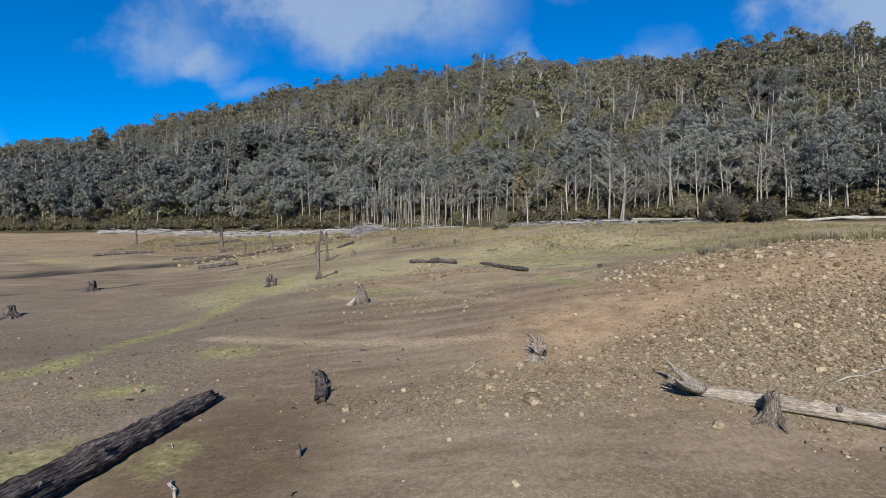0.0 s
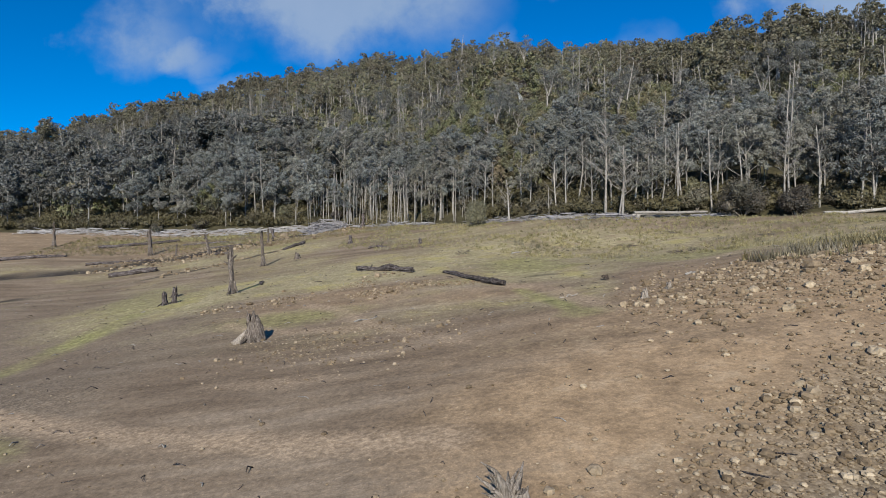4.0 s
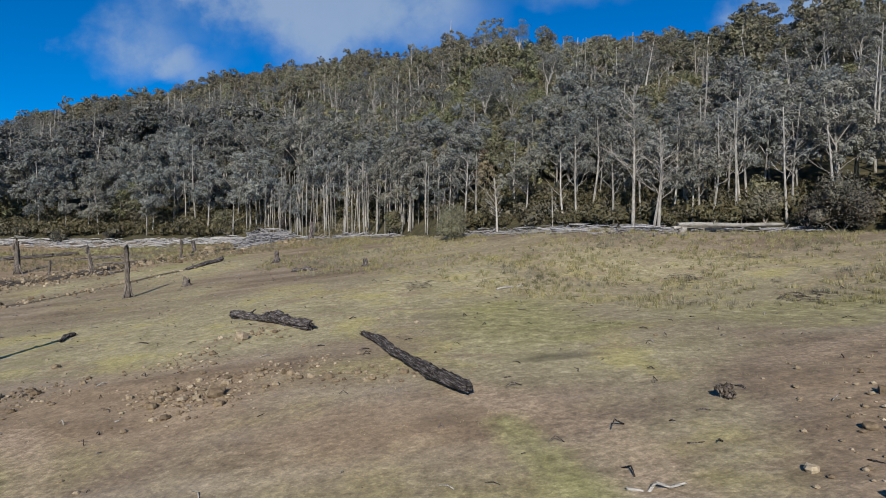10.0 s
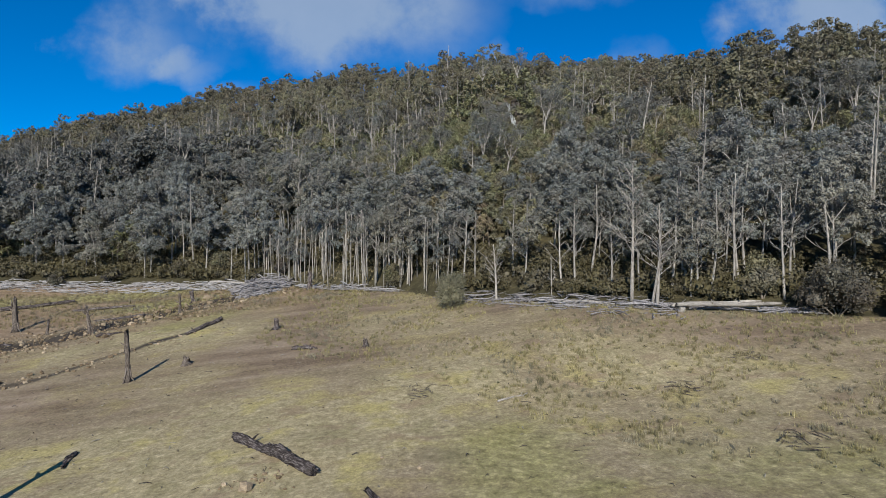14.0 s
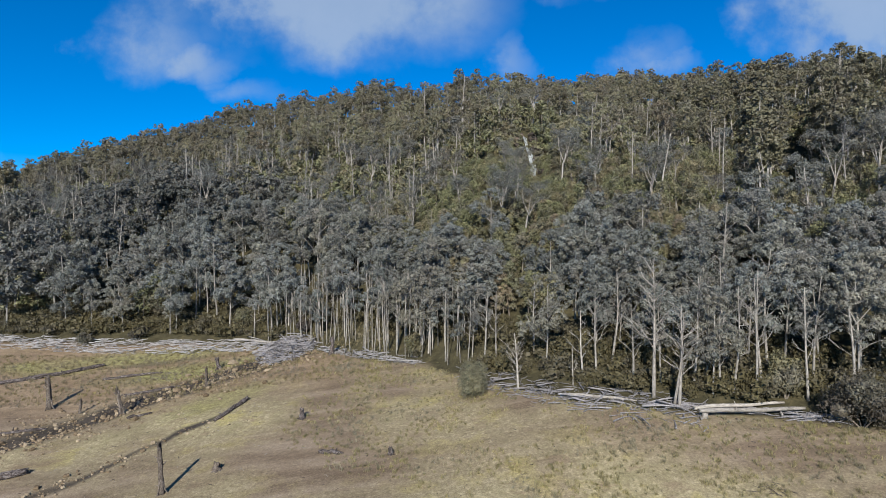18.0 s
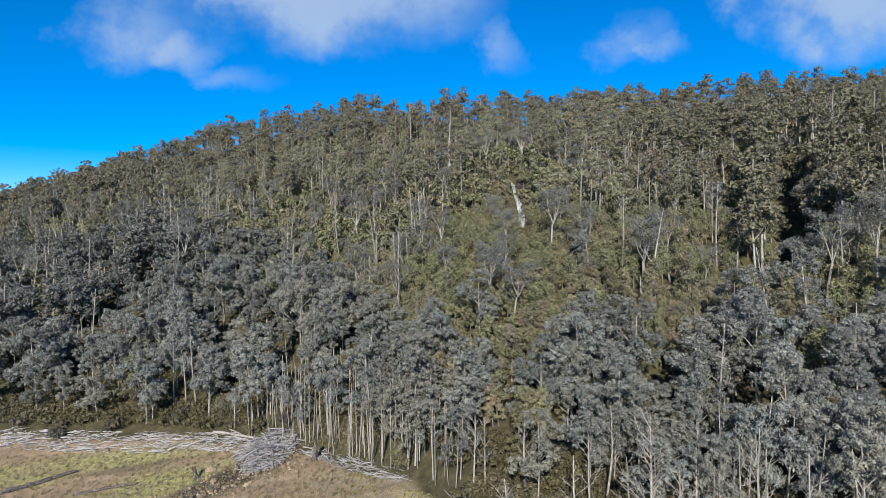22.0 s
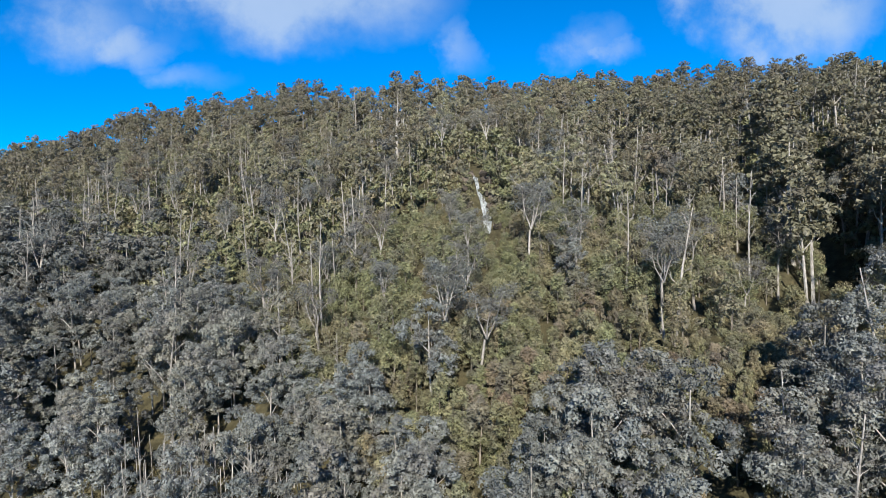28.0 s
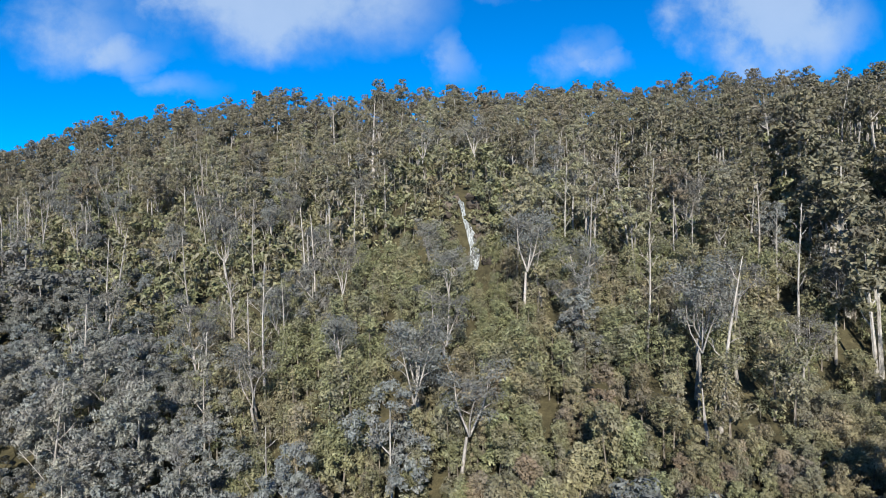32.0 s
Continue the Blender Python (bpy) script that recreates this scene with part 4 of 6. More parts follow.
# olive understorey of the middle slope
scrubs = grown("scrub", scrub_shape, range(200, 206), M_SCRUB, M_DARKBARK, quality=1.0)
scrubs_mid = grown("scrub_mid", scrub_shape, range(220, 225), M_SCRUB, M_DARKBARK, quality=0.5, leaves=58, spray=0.098, heads_n=3, clumps=8)
scrubs_far = grown("scrub_far", scrub_shape, range(225, 229), M_SCRUB, M_DARKBARK, quality=0.5, leaves=17, spray=0.275, heads_n=2, clumps=5)
x, y, r = scatter(2.4, lambda x, y, d: ((d > wattle_zone(x, d) - 7) | (open_to_fall(x, y) & (d > 9)) | ((d > 5) & (x < -20) & (vnoise(x, y, 7, 23) < -0.12) & (vnoise(x, y, 3, 25) > -0.1))) * (d < 105) * 0.95 * ~glade(x, y) * ~((np.abs(x - 23.4) < 1.1) & (y > 143.5) & (y < 155)) , 41)
spots = [(a, b, k * (0.24 if abs(a - 23.6) < 2.6 and 139 < b < 147 else 0.45 if 19.5 < a < 27 and 134 < b < 147 else 0.72 if 19.5 < a < 27 and 120 < b <= 134 else 1.0), t) for a, b, k, t in spots_of(x, y, r, 0.75, 1.25)]
for k in range(200):
    a, b = 15 + 13 * r.random(), 99 + 53 * r.random()
    if abs(a - 23.5) < 1.2 and b > 143.5:
        continue
    spots.append((a, b, (0.2 + 0.12 * r.random()) if abs(a - 23.6) < 2.6 and b > 137 else 0.45 + 0.4 * r.random(), r.random() * 6.28))
for k in range(190):
    a, b = -14 + 62 * r.random(), 106 + 44 * r.random()
    if not glade(a, b) and not fern_view(a, b) and b - float(shore(a)) > 22 and abs(a - 23.5) > 2:
        spots.append((a, b, 0.36 + 0.24 * r.random(), r.random() * 6.28))
for k in range(40):
    a, b = 23.5 + (1.3 + 1.7 * r.random()) * (1 if k % 2 else -1), 142.5 + 11 * r.random()
    spots.append((a, b, 0.34 + 0.16 * r.random(), r.random() * 6.28))
for k in range(60):
    a, b = 18.5 + 10 * r.random(), 145 + 11 * r.random()
    if abs(a - 23.5) > 1.0:
        spots.append((a, b, 0.3 + 0.35 * r.random(), r.random() * 6.28))
for k in range(300):
    a, b = 29 + 22 * r.random(), 99 + 16 * r.random()
    if fern_view(a, b) and not glade(a, b):
        spots.append((a, b, 0.75 + 0.35 * r.random(), r.random() * 6.28))
spots = [(a, b, k * (0.62 if fern_view(a, b) else 1.0), t) for a, b, k, t in spots if float(gully_dist(a, b)) > 2.4]
near, rest = near_first(spots, 300, 16.0, 92.0)
plant("scrub_tree", "dense olive understorey tree on the middle of the slope", "tree", "understorey trees", scrubs, near)
x, y, r = scatter(5.6, lambda x, y, d: (d >= 105) * (d < 175 + 36 * step(30, 62, x)) * 0.92, 42)
rest += spots_of(x, y, r, 0.9, 1.4)
middle = [p for p in rest if math.hypot(p[0] - 12, p[1] - 73) < 74]
woods("understorey", "olive understorey covering the middle of the hillside", scrubs_mid, middle, M_SCRUB, M_DARKBARK)
woods("far_understorey", "olive understorey covering the upper hillside", scrubs_far, [p for p in rest if math.hypot(p[0] - 12, p[1] - 73) >= 74], M_SCRUB, M_DARKBARK)

# tall gums of the upper slope and the ridge
gums = grown("gum", gum_shape, range(300, 307), M_GUM, M_BARK, quality=1.0)
gums_far = grown("gum_far", gum_shape, range(320, 326), M_GUM, M_BARK, quality=0.6)
x, y, r = scatter(4.9, lambda x, y, d: np.maximum(step(48, 100, d), 0.8 * step(58, 70, x) * (d > 30)) * (d < 178 + 36 * step(30, 62, x)) * (0.72 + 0.2 * step(120, 150, d)) * ~open_to_fall(x, y) * ~glade(x, y), 51)
spots = [(a, b, (0.70 + 0.26 * k + 0.12 * k ** 6) * (1 - 0.35 * float(a < -85 and b > 265) - 0.25 * float(abs(a - 3) < 13 and b > 246) - 0.35 * float(math.hypot(a - 24, b - 154) < 9)), t) for (a, b, k, t) in spots_of(x, y, r, 0, 1)]
for k in range(26):
    f = r.random()
    spots.append((63 + 18 * f + 2.0 * r.normal(), 114 + 28 * f + 2.0 * r.normal(), 0.85 + 0.25 * r.random(), r.random() * 6.28))
for k in range(16):
    spots.append((53.5 + 1.45 * k + 0.6 * r.normal(), 117.5 + 2.5 * k + 0.8 * r.normal(), 0.95 + 0.3 * r.random(), r.random() * 6.28))
side = [p for p in spots if p[0] > 52 and p[1] < 190]
near, rest = near_first([p for p in spots if not (p[0] > 52 and p[1] < 190)], 260, 14.0, 100.0)
plant("gum_tree", "tall slender gum with pale trunk and olive-brown crown", "tree", "gums of the upper slope", gums, near)
woods("side_hill_gums", "brown-green gums crowding the steep side hill, darkened for its shade", gums_far, side, M_SHADEGUM, M_BARK)
woods("gum_forest", "olive-brown gum forest along the ridge", gums_far, rest, M_GUM, M_BARK)

# open grey-crowned gums over the understorey in the middle of the slope
pale_gums = grown("pale_gum", pale_gum_shape, range(340, 347), M_SHADEWATTLE, M_SILVER)
hand = [(16.6, 110.6, 1.0, 0.4), (13.4, 114.6, 0.95, 2.0), (14.6, 116.0, 1.0, 3.9), (16.8, 120.5, 0.9, 0.7), (18.2, 127.5, 0.8, 2.9), (17.6, 136.5, 0.75, 1.5), (27.4, 121.5, 0.85, 3.3), (25.5, 128, 1.05, 1.0), (28.0, 130, 0.95, 5.0), (31.0, 126, 1.0, 2.4)]
x, y, r = scatter(8.5, lambda x, y, d: (d > 26) * (d < 100) * 0.5 * ~open_to_fall(x, y) * ~glade(x, y) * ~fern_view(x, y), 57)
plant("pale_gum_tree", "white-limbed gum with a thin grey crown above the understorey", "tree", "pale gums of the middle slope", pale_gums, hand + spots_of(x, y, r, 0.75, 1.1))


# ---- dead standing trees ----
def stag(x, y, h, seed, label="bare silver-grey dead tree standing at the forest edge", limbs=7, spread=1.0, thick=0.14, mat=M_SILVER, group=""):
    trunk, arms = stag_parts(seed, h, limbs, spread, thick, 7, True)
    e = thing("dead_tree", label, "dead tree", (x, y, gz(x, y)), 0, group)
    part("trunk", fast_mesh("dead_trunk", *trunk, mat, smooth=True), e)
    for a in arms:
        b = part("branch", fast_mesh("dead_branch", *(a[0] if seed < 6 else join(a)), mat, smooth=True), e)
        for tw in a[1:] if seed < 6 else ():
            part("twig", fast_mesh("dead_twig", *tw, mat, smooth=True), b)
    return e


stag(21.8, 77.5, 10.8, 1, "tall white dead tree with drooping bare branches by the driftwood", 30, 0.85, 0.17)
stag(23.1, 75.8, 7.6, 2, "forked white dead tree beside the fallen pale log", 24, 0.95, 0.15)
stag(22.8, 76.1, 7.0, 3, "leaning white dead stem of the forked tree", 8, 0.9, 0.12)
stag(11.8, 82.0, 4.9, 4, "short white dead tree with upswept branches", 18, 1.2, 0.13)
stag(16.3, 81.0, 3.2, 5, "thin bare dead sapling among driftwood", 5, 0.8, 0.06)
for k, (sx, sd, sh) in enumerate(((26.5, 4, 8.5), (28.2, 5, 9.5), (30.2, 3.5, 9.0), (31.5, 5.5, 10), (33.5, 4, 8.5), (36.5, 5, 9.5), (39, 3.5, 8), (42, 5, 9), (44.5, 2.5, 8.5), (18.5, 4, 7), (20.2, 6, 8),
                                  (26.9, 2.5, 6), (14.0, 5.5, 7), (9.5, 3, 7), (10.6, 4.0, 6.5), (47, 4.5, 8), (50, 3, 7), (25.2, 3.0, 7.5), (27.6, 2.2, 8.2), (29.4, 2.6, 8.8), (32.4, 2.2, 8.4), (35.0, 2.4, 9.0), (38.0, 2.0, 8.6), (40.6, 2.2, 8.0), (43.2, 1.8, 8.8), (20.9, 2.6, 6.5), (17.2, 2.4, 6.0))):
    stag(sx, float(shore(sx)) + sd, sh, 20 + k, "bare grey dead tree with crooked branches before dark woods", 11, 0.9, 0.12, M_BARK, "dead trees before the dark woods")
for k, (sx, sy, sh) in enumerate(((-29.3, 115.8, 8.8), (-25.7, 114.5, 11.5), (-27.4, 115.2, 8.0), (-19.5, 110.7, 5.0), (-16.4, 110.6, 6.0))):
    stag(sx, sy, sh, 50 + k, "slender pale dead trunk rising behind the driftwood band", 5, 0.5, 0.13, M_BARK, "pale trunks behind the driftwood")
stag(11.9, 173.0, 19.0, 70, "very tall pale dead gum trunk high on the slope", 6, 0.45, 0.42)
stag(1.5, 226, 17.0, 71, "bare dead gum breaking the skyline", 9, 0.9, 0.25)
t_ = stag(35.2, 111.6, 13.0, 72, "tall thin white dead gum leaning over the glade", 8, 0.5, 0.2)
t_.matrix_basis = pose(35.2, 111.6, gz(35.2, 111.6), 0, 11, 0)
stag(34.0, 111.0, 4.2, 73, "broken white stub of a dead gum", 1, 0.3, 0.2)


def stag_growth():
    """Dead gums and wattles on the slope: the nearer ones single, the rest one growth."""
    x, y, r = scatter(6.2, lambda x, y, d: (d > 14) * (d < 118) * (0.45 + 0.35 * vnoise(x, y, 16, 44)) * ~open_to_fall(x, y) * ~glade(x, y) * ~fern_view(x, y), 61)
    near, rest = near_first(spots_of(x, y, r, 0.8, 1.35), 170)
    made = []
    for k in range(7):
        trunk, arms = stag_parts(400 + k, 9.5, 10, 0.75, 0.11, 3)
        mat = (M_SILVER, M_BARK)[k % 2]
        e = thing("dead_gum", "bare pale dead gum standing among the living trees", "dead tree", (0, 0, 0), 0, "dead gums of the slope")
        part("trunk", fast_mesh("dead_trunk", *trunk, mat, smooth=True), e)
        for a in arms:
            part("branch", fast_mesh("dead_branch", *a, mat, smooth=True), e)
        made.append((e, trunk, arms))
    for k, (px, py, s, turn) in enumerate(near):
        e = made[k % 7][0]
        m = pose(px, py, gz(px, py), 0, 0, math.degrees(turn))
        if k < 7:
            e.scale = (s, s, s)
            e.matrix_basis = m @ Matrix.Diagonal((s, s, s, 1))
        else:
            copy_thing(e, m)
    pieces = []
    for k, (px, py, s, turn) in enumerate(rest):
        _, trunk, arms = made[k % 7]
        pieces.append(moved(join([trunk] + arms), (px, py, gz(px, py)), s, turn))
    tagged(new("far_dead_gums", fast_mesh("far_dead_gums", *join(pieces), M_BARK, smooth=True)), "pale dead gum trunks scattered through the far forest", "dead trees", kind="stuff")


stag_growth()


def sapling_stand():
    """The close stand of slim grey trunks at the middle of the shore."""
    r = np.random.default_rng(77)
    for k in range(125):
        u = r.random()
        x = -17 + 25 * u
        d = 0.5 + 8 * r.random() ** 1.4
        y = float(shore(x)) + d
        h = 4.6 + 3.4 * r.random()
        lean = r.normal(0, 0.22, 2)
        t = tube(bent((0, 0, -0.3), (lean[0], lean[1], h), 6, 0, 0.06, r), np.linspace(0.042 + 0.045 * r.random() ** 1.5, 0.022, 6), 6, 0.05, r)
        e = thing("dead_sapling", "slim straight grey trunk in a close stand at the shore", "dead tree", (x, y, gz(x, y)), 0, "sapling stand at the shore")
        part("trunk", fast_mesh("sapling_trunk", *t, M_BARK, smooth=True), e)
        for g in range(2):
            z0 = h * (0.55 + 0.4 * r.random())
            a = r.random() * 6.28
            f = z0 / h
            p0 = np.array([lean[0] * f, lean[1] * f, z0])
            b = tube(bent(p0, p0 + np.array([math.cos(a) * 0.6, math.sin(a) * 0.6, 0.7]), 3, 0, 0.04, r), (0.025, 0.016, 0.008), 4, 0, r, False)
            part("branch", fast_mesh("sapling_branch", *b, M_BARK, smooth=True), e)


sapling_stand()


# ---- bushes along the shore ----
def bush(x, y, w, h, seed, leaf, name="bush", label="", lobes=9, count=120, size=0.16, group=""):
    r = np.random.default_rng(seed)
    pieces, stems = [], []
    for k in range(lobes):
        a, f = k * 2.4 + r.random(), r.random()
        c = np.array([math.cos(a) * w * 0.28 * (1 - 0.3 * f), math.sin(a) * w * 0.28 * (1 - 0.3 * f), h * (0.25 + 0.5 * f)])
        rad = np.array([w * 0.27, w * 0.27, h * 0.27]) * (0.8 + 0.4 * r.random())
        pieces += [core(c, rad * 0.45, r), cards(c, rad, int(count * 2.8), size * 0.62, r, 0.0, 0.15, 0.42, 0.4, 0.7)]
        if k < 4:
            stems.append(tube(bent((0, 0, -0.2), c, 4, 0, 0.03, r), (0.06, 0.05, 0.03, 0.015), 5, 0.05, r, False))
    e = thing(name, label, "bush", (x, y, gz(x, y)), 0, group)
    for st in stems:
        part("stem", fast_mesh("bush_stem", *st, M_DARKBARK, smooth=True), e)
    part("crown", fast_mesh("bush_crown", *join(pieces), leaf), e)


bush(7.9, 82.0, 2.7, 3.0, 1, M_ROUND, "round_bush", "dense round olive-grey bush standing before the trees", 16, 420, 0.07)
bush(33.6, 71.0, 4.6, 4.2, 2, M_GREYBUSH, "dark_bush", "broad dark purplish-grey bush beside the pale log", 14, 170, 0.15)
bush(37.3, 68.6, 3.4, 3.0, 3, M_GREYBUSH, "dark_bush", "lower grey bush against the broad dark bush", 11, 150, 0.15)
bush(31.0, 75.4, 2.4, 3.6, 4, M_SCRUB, "green_bush", "conical olive-green bush behind the pale log", 11, 130, 0.15)
bush(2.3, 95.9, 2.2, 2.9, 5, M_SCRUB, "green_bush", "olive-green bush among slim grey trunks", 9, 120, 0.15)
bush(11.7, 44.1, 0.42, 0.30, 12, M_GREYBUSH, "small_shrub", "small dark shrub growing in short grass", 5, 34, 0.06)
bush(-42.5, 111.5, 2.0, 1.6, 6, M_GREYBUSH, "low_bush", "low dark bush growing through driftwood", 7, 90)
bush(-35.7, 112.4, 2.8, 1.6, 7, M_GREYBUSH, "low_bush", "low spreading grey bush behind driftwood", 7, 90)
bush(-21.8, 113.5, 3.5, 2.8, 8, M_SCRUB, "green_bush", "olive bush at the mouth of the creek", 9, 120)
bush(-12.5, 109.0, 2.0, 1.6, 9, M_GREYBUSH, "low_bush", "low brown bush behind the jam of driftwood", 7, 90)
bush(56.0, 113.0, 2.4, 6.5, 10, M_SCRUB, "conifer_bush", "tall pointed yellow-green shrub in the gully", 14, 130)
bush(58.5, 115.5, 2.2, 5.5, 11, M_SCRUB, "conifer_bush", "pointed yellow-green shrub in the gully", 12, 130)


def edge_scrub():
    """Low brown-green growth under the first trees."""
    r = np.random.default_rng(88)
    shapes = []
    for k in range(4):
        p = []
        for g in range(4):
            c = np.array([r.normal(0, 0.5), r.normal(0, 0.5), 0.45 + 0.3 * r.random()])
            p += [lump(c, np.array([0.3, 0.3, 0.25]), r), cards(c, (0.8, 0.8, 0.6), 44, 0.112, r, 0.1, 0.3, 0.42, 0.4, 0.7)]
        shapes.append(join(p))
    pieces = []
    for k in range(1500):
        x = -100 + 165 * r.random()
        d = 1.4 + 10 * r.random() ** 1.2
        if -16 < x < 7 and d < 6:
            continue
        y = float(shore(x)) + d
        pieces.append(moved(shapes[k % 4], (x, y, gz(x, y)), 0.5 + 0.95 * r.random(), r.random() * 6))
    tagged(new("edge_scrub", fast_mesh("edge_scrub", *join(pieces), M_EDGE)), "low brown-green scrub under the first row of trees", "shrubs", kind="stuff")


edge_scrub()


# ---- logs, stumps and poles of the lakebed ----
def log_piece(a, b, r0, r1, seed, sides=18, rough=0.10, wob=0.05, n=22, sag=0.0):
    r = np.random.default_rng(seed)
    sides, n = 36, max(n, 54)
    v, q = tube(bent(a, b, n, sag, wob, r), np.linspace(r0, r1, n) * (1 + r.normal(0, 0.018, n)) * np.interp(np.linspace(0, 1, n), (0, 0.1, 0.9, 1), (0.8, 1, 1, 0.75)), sides, rough * 0.35, r, True, 0.6 * r0)
    # furrows along the grain, cracks, and hollows where the wood has rotted away
    th, z = np.arctan2(v[:, 1], v[:, 0]), v[:, 2]
    f = 1 + rough * (0.9 * vnoise(th * 7, z * 0.9, 1.0, seed) + 0.9 * vnoise(th * 11, z * 1.6, 1.0, seed + 3) + 0.7 * vnoise(th * 1.5, z * 0.8, 1.0, seed + 5) + 0.5 * vnoise(th * 4, z * 6, 1.0, seed + 8))
    v[:, :2] *= f[:, None]
    return v, q


def lie_log(name, label, a, b, r0, r1, seed, mat, stubs=2, rough=0.10, wob=0.05, sink=0.25, category="log"):
    """A log on the ground between two places of the plan."""
    r = np.random.default_rng(seed)
    z0, z1 = gz(*a), gz(*b)
    p0, p1 = np.array([0, 0, r0 * (1 - sink)]), np.array([b[0] - a[0], b[1] - a[1], z1 - z0 + r1 * (1 - sink)])
    e = thing(name, label, category, (a[0], a[1], z0))
    body = part("trunk", fast_mesh(name, *log_piece((0, 0, 0), (0, 0, np.linalg.norm(p1 - p0)), r0, r1, seed, rough=rough, wob=wob), mat, smooth=True), e)
    body.matrix_basis = Matrix.Translation(p0) @ Vector(p1 - p0).to_track_quat("Z", "X").to_matrix().to_4x4()
    ln = np.linalg.norm(p1 - p0)
    for k in range(stubs):
        f = 0.15 + 0.7 * r.random()
        c = p0 + (p1 - p0) * f
        side = np.cross((p1 - p0) / ln, (0, 0, 1)) * r.choice((-1, 1)) * 0.7 + np.array([0, 0, 0.6])
        part("branch_stub", fast_mesh("branch_stub", *tube(bent(c, c + side * (r0 + 0.25 * r.random() + 0.1), 3, 0, 0.01, r), (r0 * 0.35, r0 * 0.28, r0 * 0.15), 7, 0.12, r), mat, smooth=True), e)
    return e


def jagged(e, h, rad, seed, mat, flare=1.6, roots=5, lean=(0, 0), hollow=True, splinters=5):
    """Stump or broken pole: fluted body, splintered top, root buttresses."""
    r = np.random.default_rng(seed)
    n = 9
    zs = np.linspace(-0.25, h, n)
    pole = h > 1.7
    prof = 1 + (flare - 1) * np.exp(-np.maximum(zs, 0) / ((0.07 if pole else 0.22) * h + 0.05)) - (0.28 if pole else 0.05) * zs / h
    pts = np.stack([lean[0] * zs / h, lean[1] * zs / h, zs], 1)
    pts[2:, :2] += np.cumsum(r.normal(0, 0.09 * rad, (n - 2, 2)), 0)
    v, q = tube(pts, rad * prof, 18, 0.17, r)
    top = v[:, 2] > h * 0.82
    ang = np.arctan2(v[:, 1] - lean[1], v[:, 0] - lean[0])
    amp = 0.34 if h < 1.7 else 0.10
    ph = r.random() * 6
    v[:, 2] += amp * h * np.clip(v[:, 2] / h - 0.45, 0, 1) * (np.sin(2 * ang + ph) + 0.6 * np.sin(5 * ang + 2 * ph))
    v[top, 2] += 0.06 * h * r.normal(0, 1, top.sum())
    part("trunk", fast_mesh("stump_body", v, q, mat, smooth=True), e)
    for k in range(splinters):
        a = r.random() * 6.28
        c = np.array([lean[0] + math.cos(a) * rad * 0.65, lean[1] + math.sin(a) * rad * 0.65, h * 0.8])
        part("splinter", fast_mesh("splinter", *tube(bent(c, c + np.array([math.cos(a) * 0.05, math.sin(a) * 0.05, h * (0.18 + 0.2 * r.random())]), 3, 0, 0.01, r), (rad * 0.3, rad * 0.2, rad * 0.05), 5, 0.15, r), mat, smooth=True), e)
    for k in range(roots):
        a = k * 6.283 / max(roots, 1) + r.normal(0, 0.3)
        u = np.array([math.cos(a), math.sin(a), 0])
        p = np.array([u * rad * 0.8 + (0, 0, 0.3 * h), u * rad * 1.4 + (0, 0, 0.10 * h), u * rad * (2.0 + r.random()) + (0, 0, -0.02), u * rad * (2.8 + r.random()) + (0, 0, -0.15)])
        part("root", fast_mesh("root", *tube(p, (rad * 0.4, rad * 0.32, rad * 0.22, rad * 0.1), 7, 0.12, r), mat, smooth=True), e)


def stump(x, y, h, rad, seed, label, mat=M_STUMP, name="stump", **kw):
    e = thing(name, label, "stump" if name == "stump" else "dead pole", (x, y, gz(x, y)))
    jagged(e, h, rad, seed, mat, **kw)
    return e


lie_log("dark_log", "long black waterlogged log lying on bare mud", (-8.75, 22.1), (-12.0, 9.5), 0.33, 0.50, 1, M_CHAR, 7, 0.22, 0.06)
lie_log("short_log", "short black rotten log butt lying on mud", (-4.45, 21.4), (-5.0, 24.1), 0.23, 0.20, 2, M_CHAR, 3, 0.18, 0.03)
lie_log("dark_log", "weathered dark log half sunk in grass", (-3.2, 59.7), (1.15, 55.1), 0.20, 0.23, 3, M_CHAR, 2, 0.26, 0.05)
lie_log("dark_log", "thin dark log lying across dry grass", (3.4, 53.3), (6.45, 46.0), 0.11, 0.165, 4, M_CHAR, 3, 0.26, 0.04)
lie_log("dark_log", "small dark log lying in yellow grass", (-3.9, 75.4), (-2.2, 74.9), 0.16, 0.14, 5, M_CHAR, 1)
lie_log("dark_log", "dark rotten log beside the creek", (-15.0, 84.4), (-13.6, 88.7), 0.16, 0.22, 6, M_CHAR, 3)
lie_log("dark_log", "long dark log across the creek flat", (-44.5, 98.2), (-35.5, 103.6), 0.26, 0.2, 7, M_CHAR, 3, 0.12, 0.12)
lie_log("dark_log", "dark log on the far lakebed", (-31.5, 76.5), (-27.5, 78.0), 0.28, 0.3, 8, M_CHAR, 2)
lie_log("dark_log", "dark driftwood log on the creek flat", (-38.5, 84.5), (-31.5, 86.6), 0.2, 0.14, 51, M_CHAR, 3)
lie_log("dark_log", "dark log across the stony creek", (-27.6, 93.4), (-22.6, 95.2), 0.16, 0.12, 52, M_CHAR, 3)
lie_log("dark_log", "sunken dark log in creek grass", (-33.0, 99.0), (-27.0, 100.4), 0.15, 0.12, 53, M_CHAR, 2)
lie_log("dark_log", "short dark log beside a leaning pole", (-24.4, 87.6), (-22.6, 88.2), 0.14, 0.1, 54, M_CHAR, 1)
lie_log("dark_log", "dark log on far mud", (-52.0, 88.0), (-45.0, 91.0), 0.25, 0.2, 55, M_CHAR, 2)
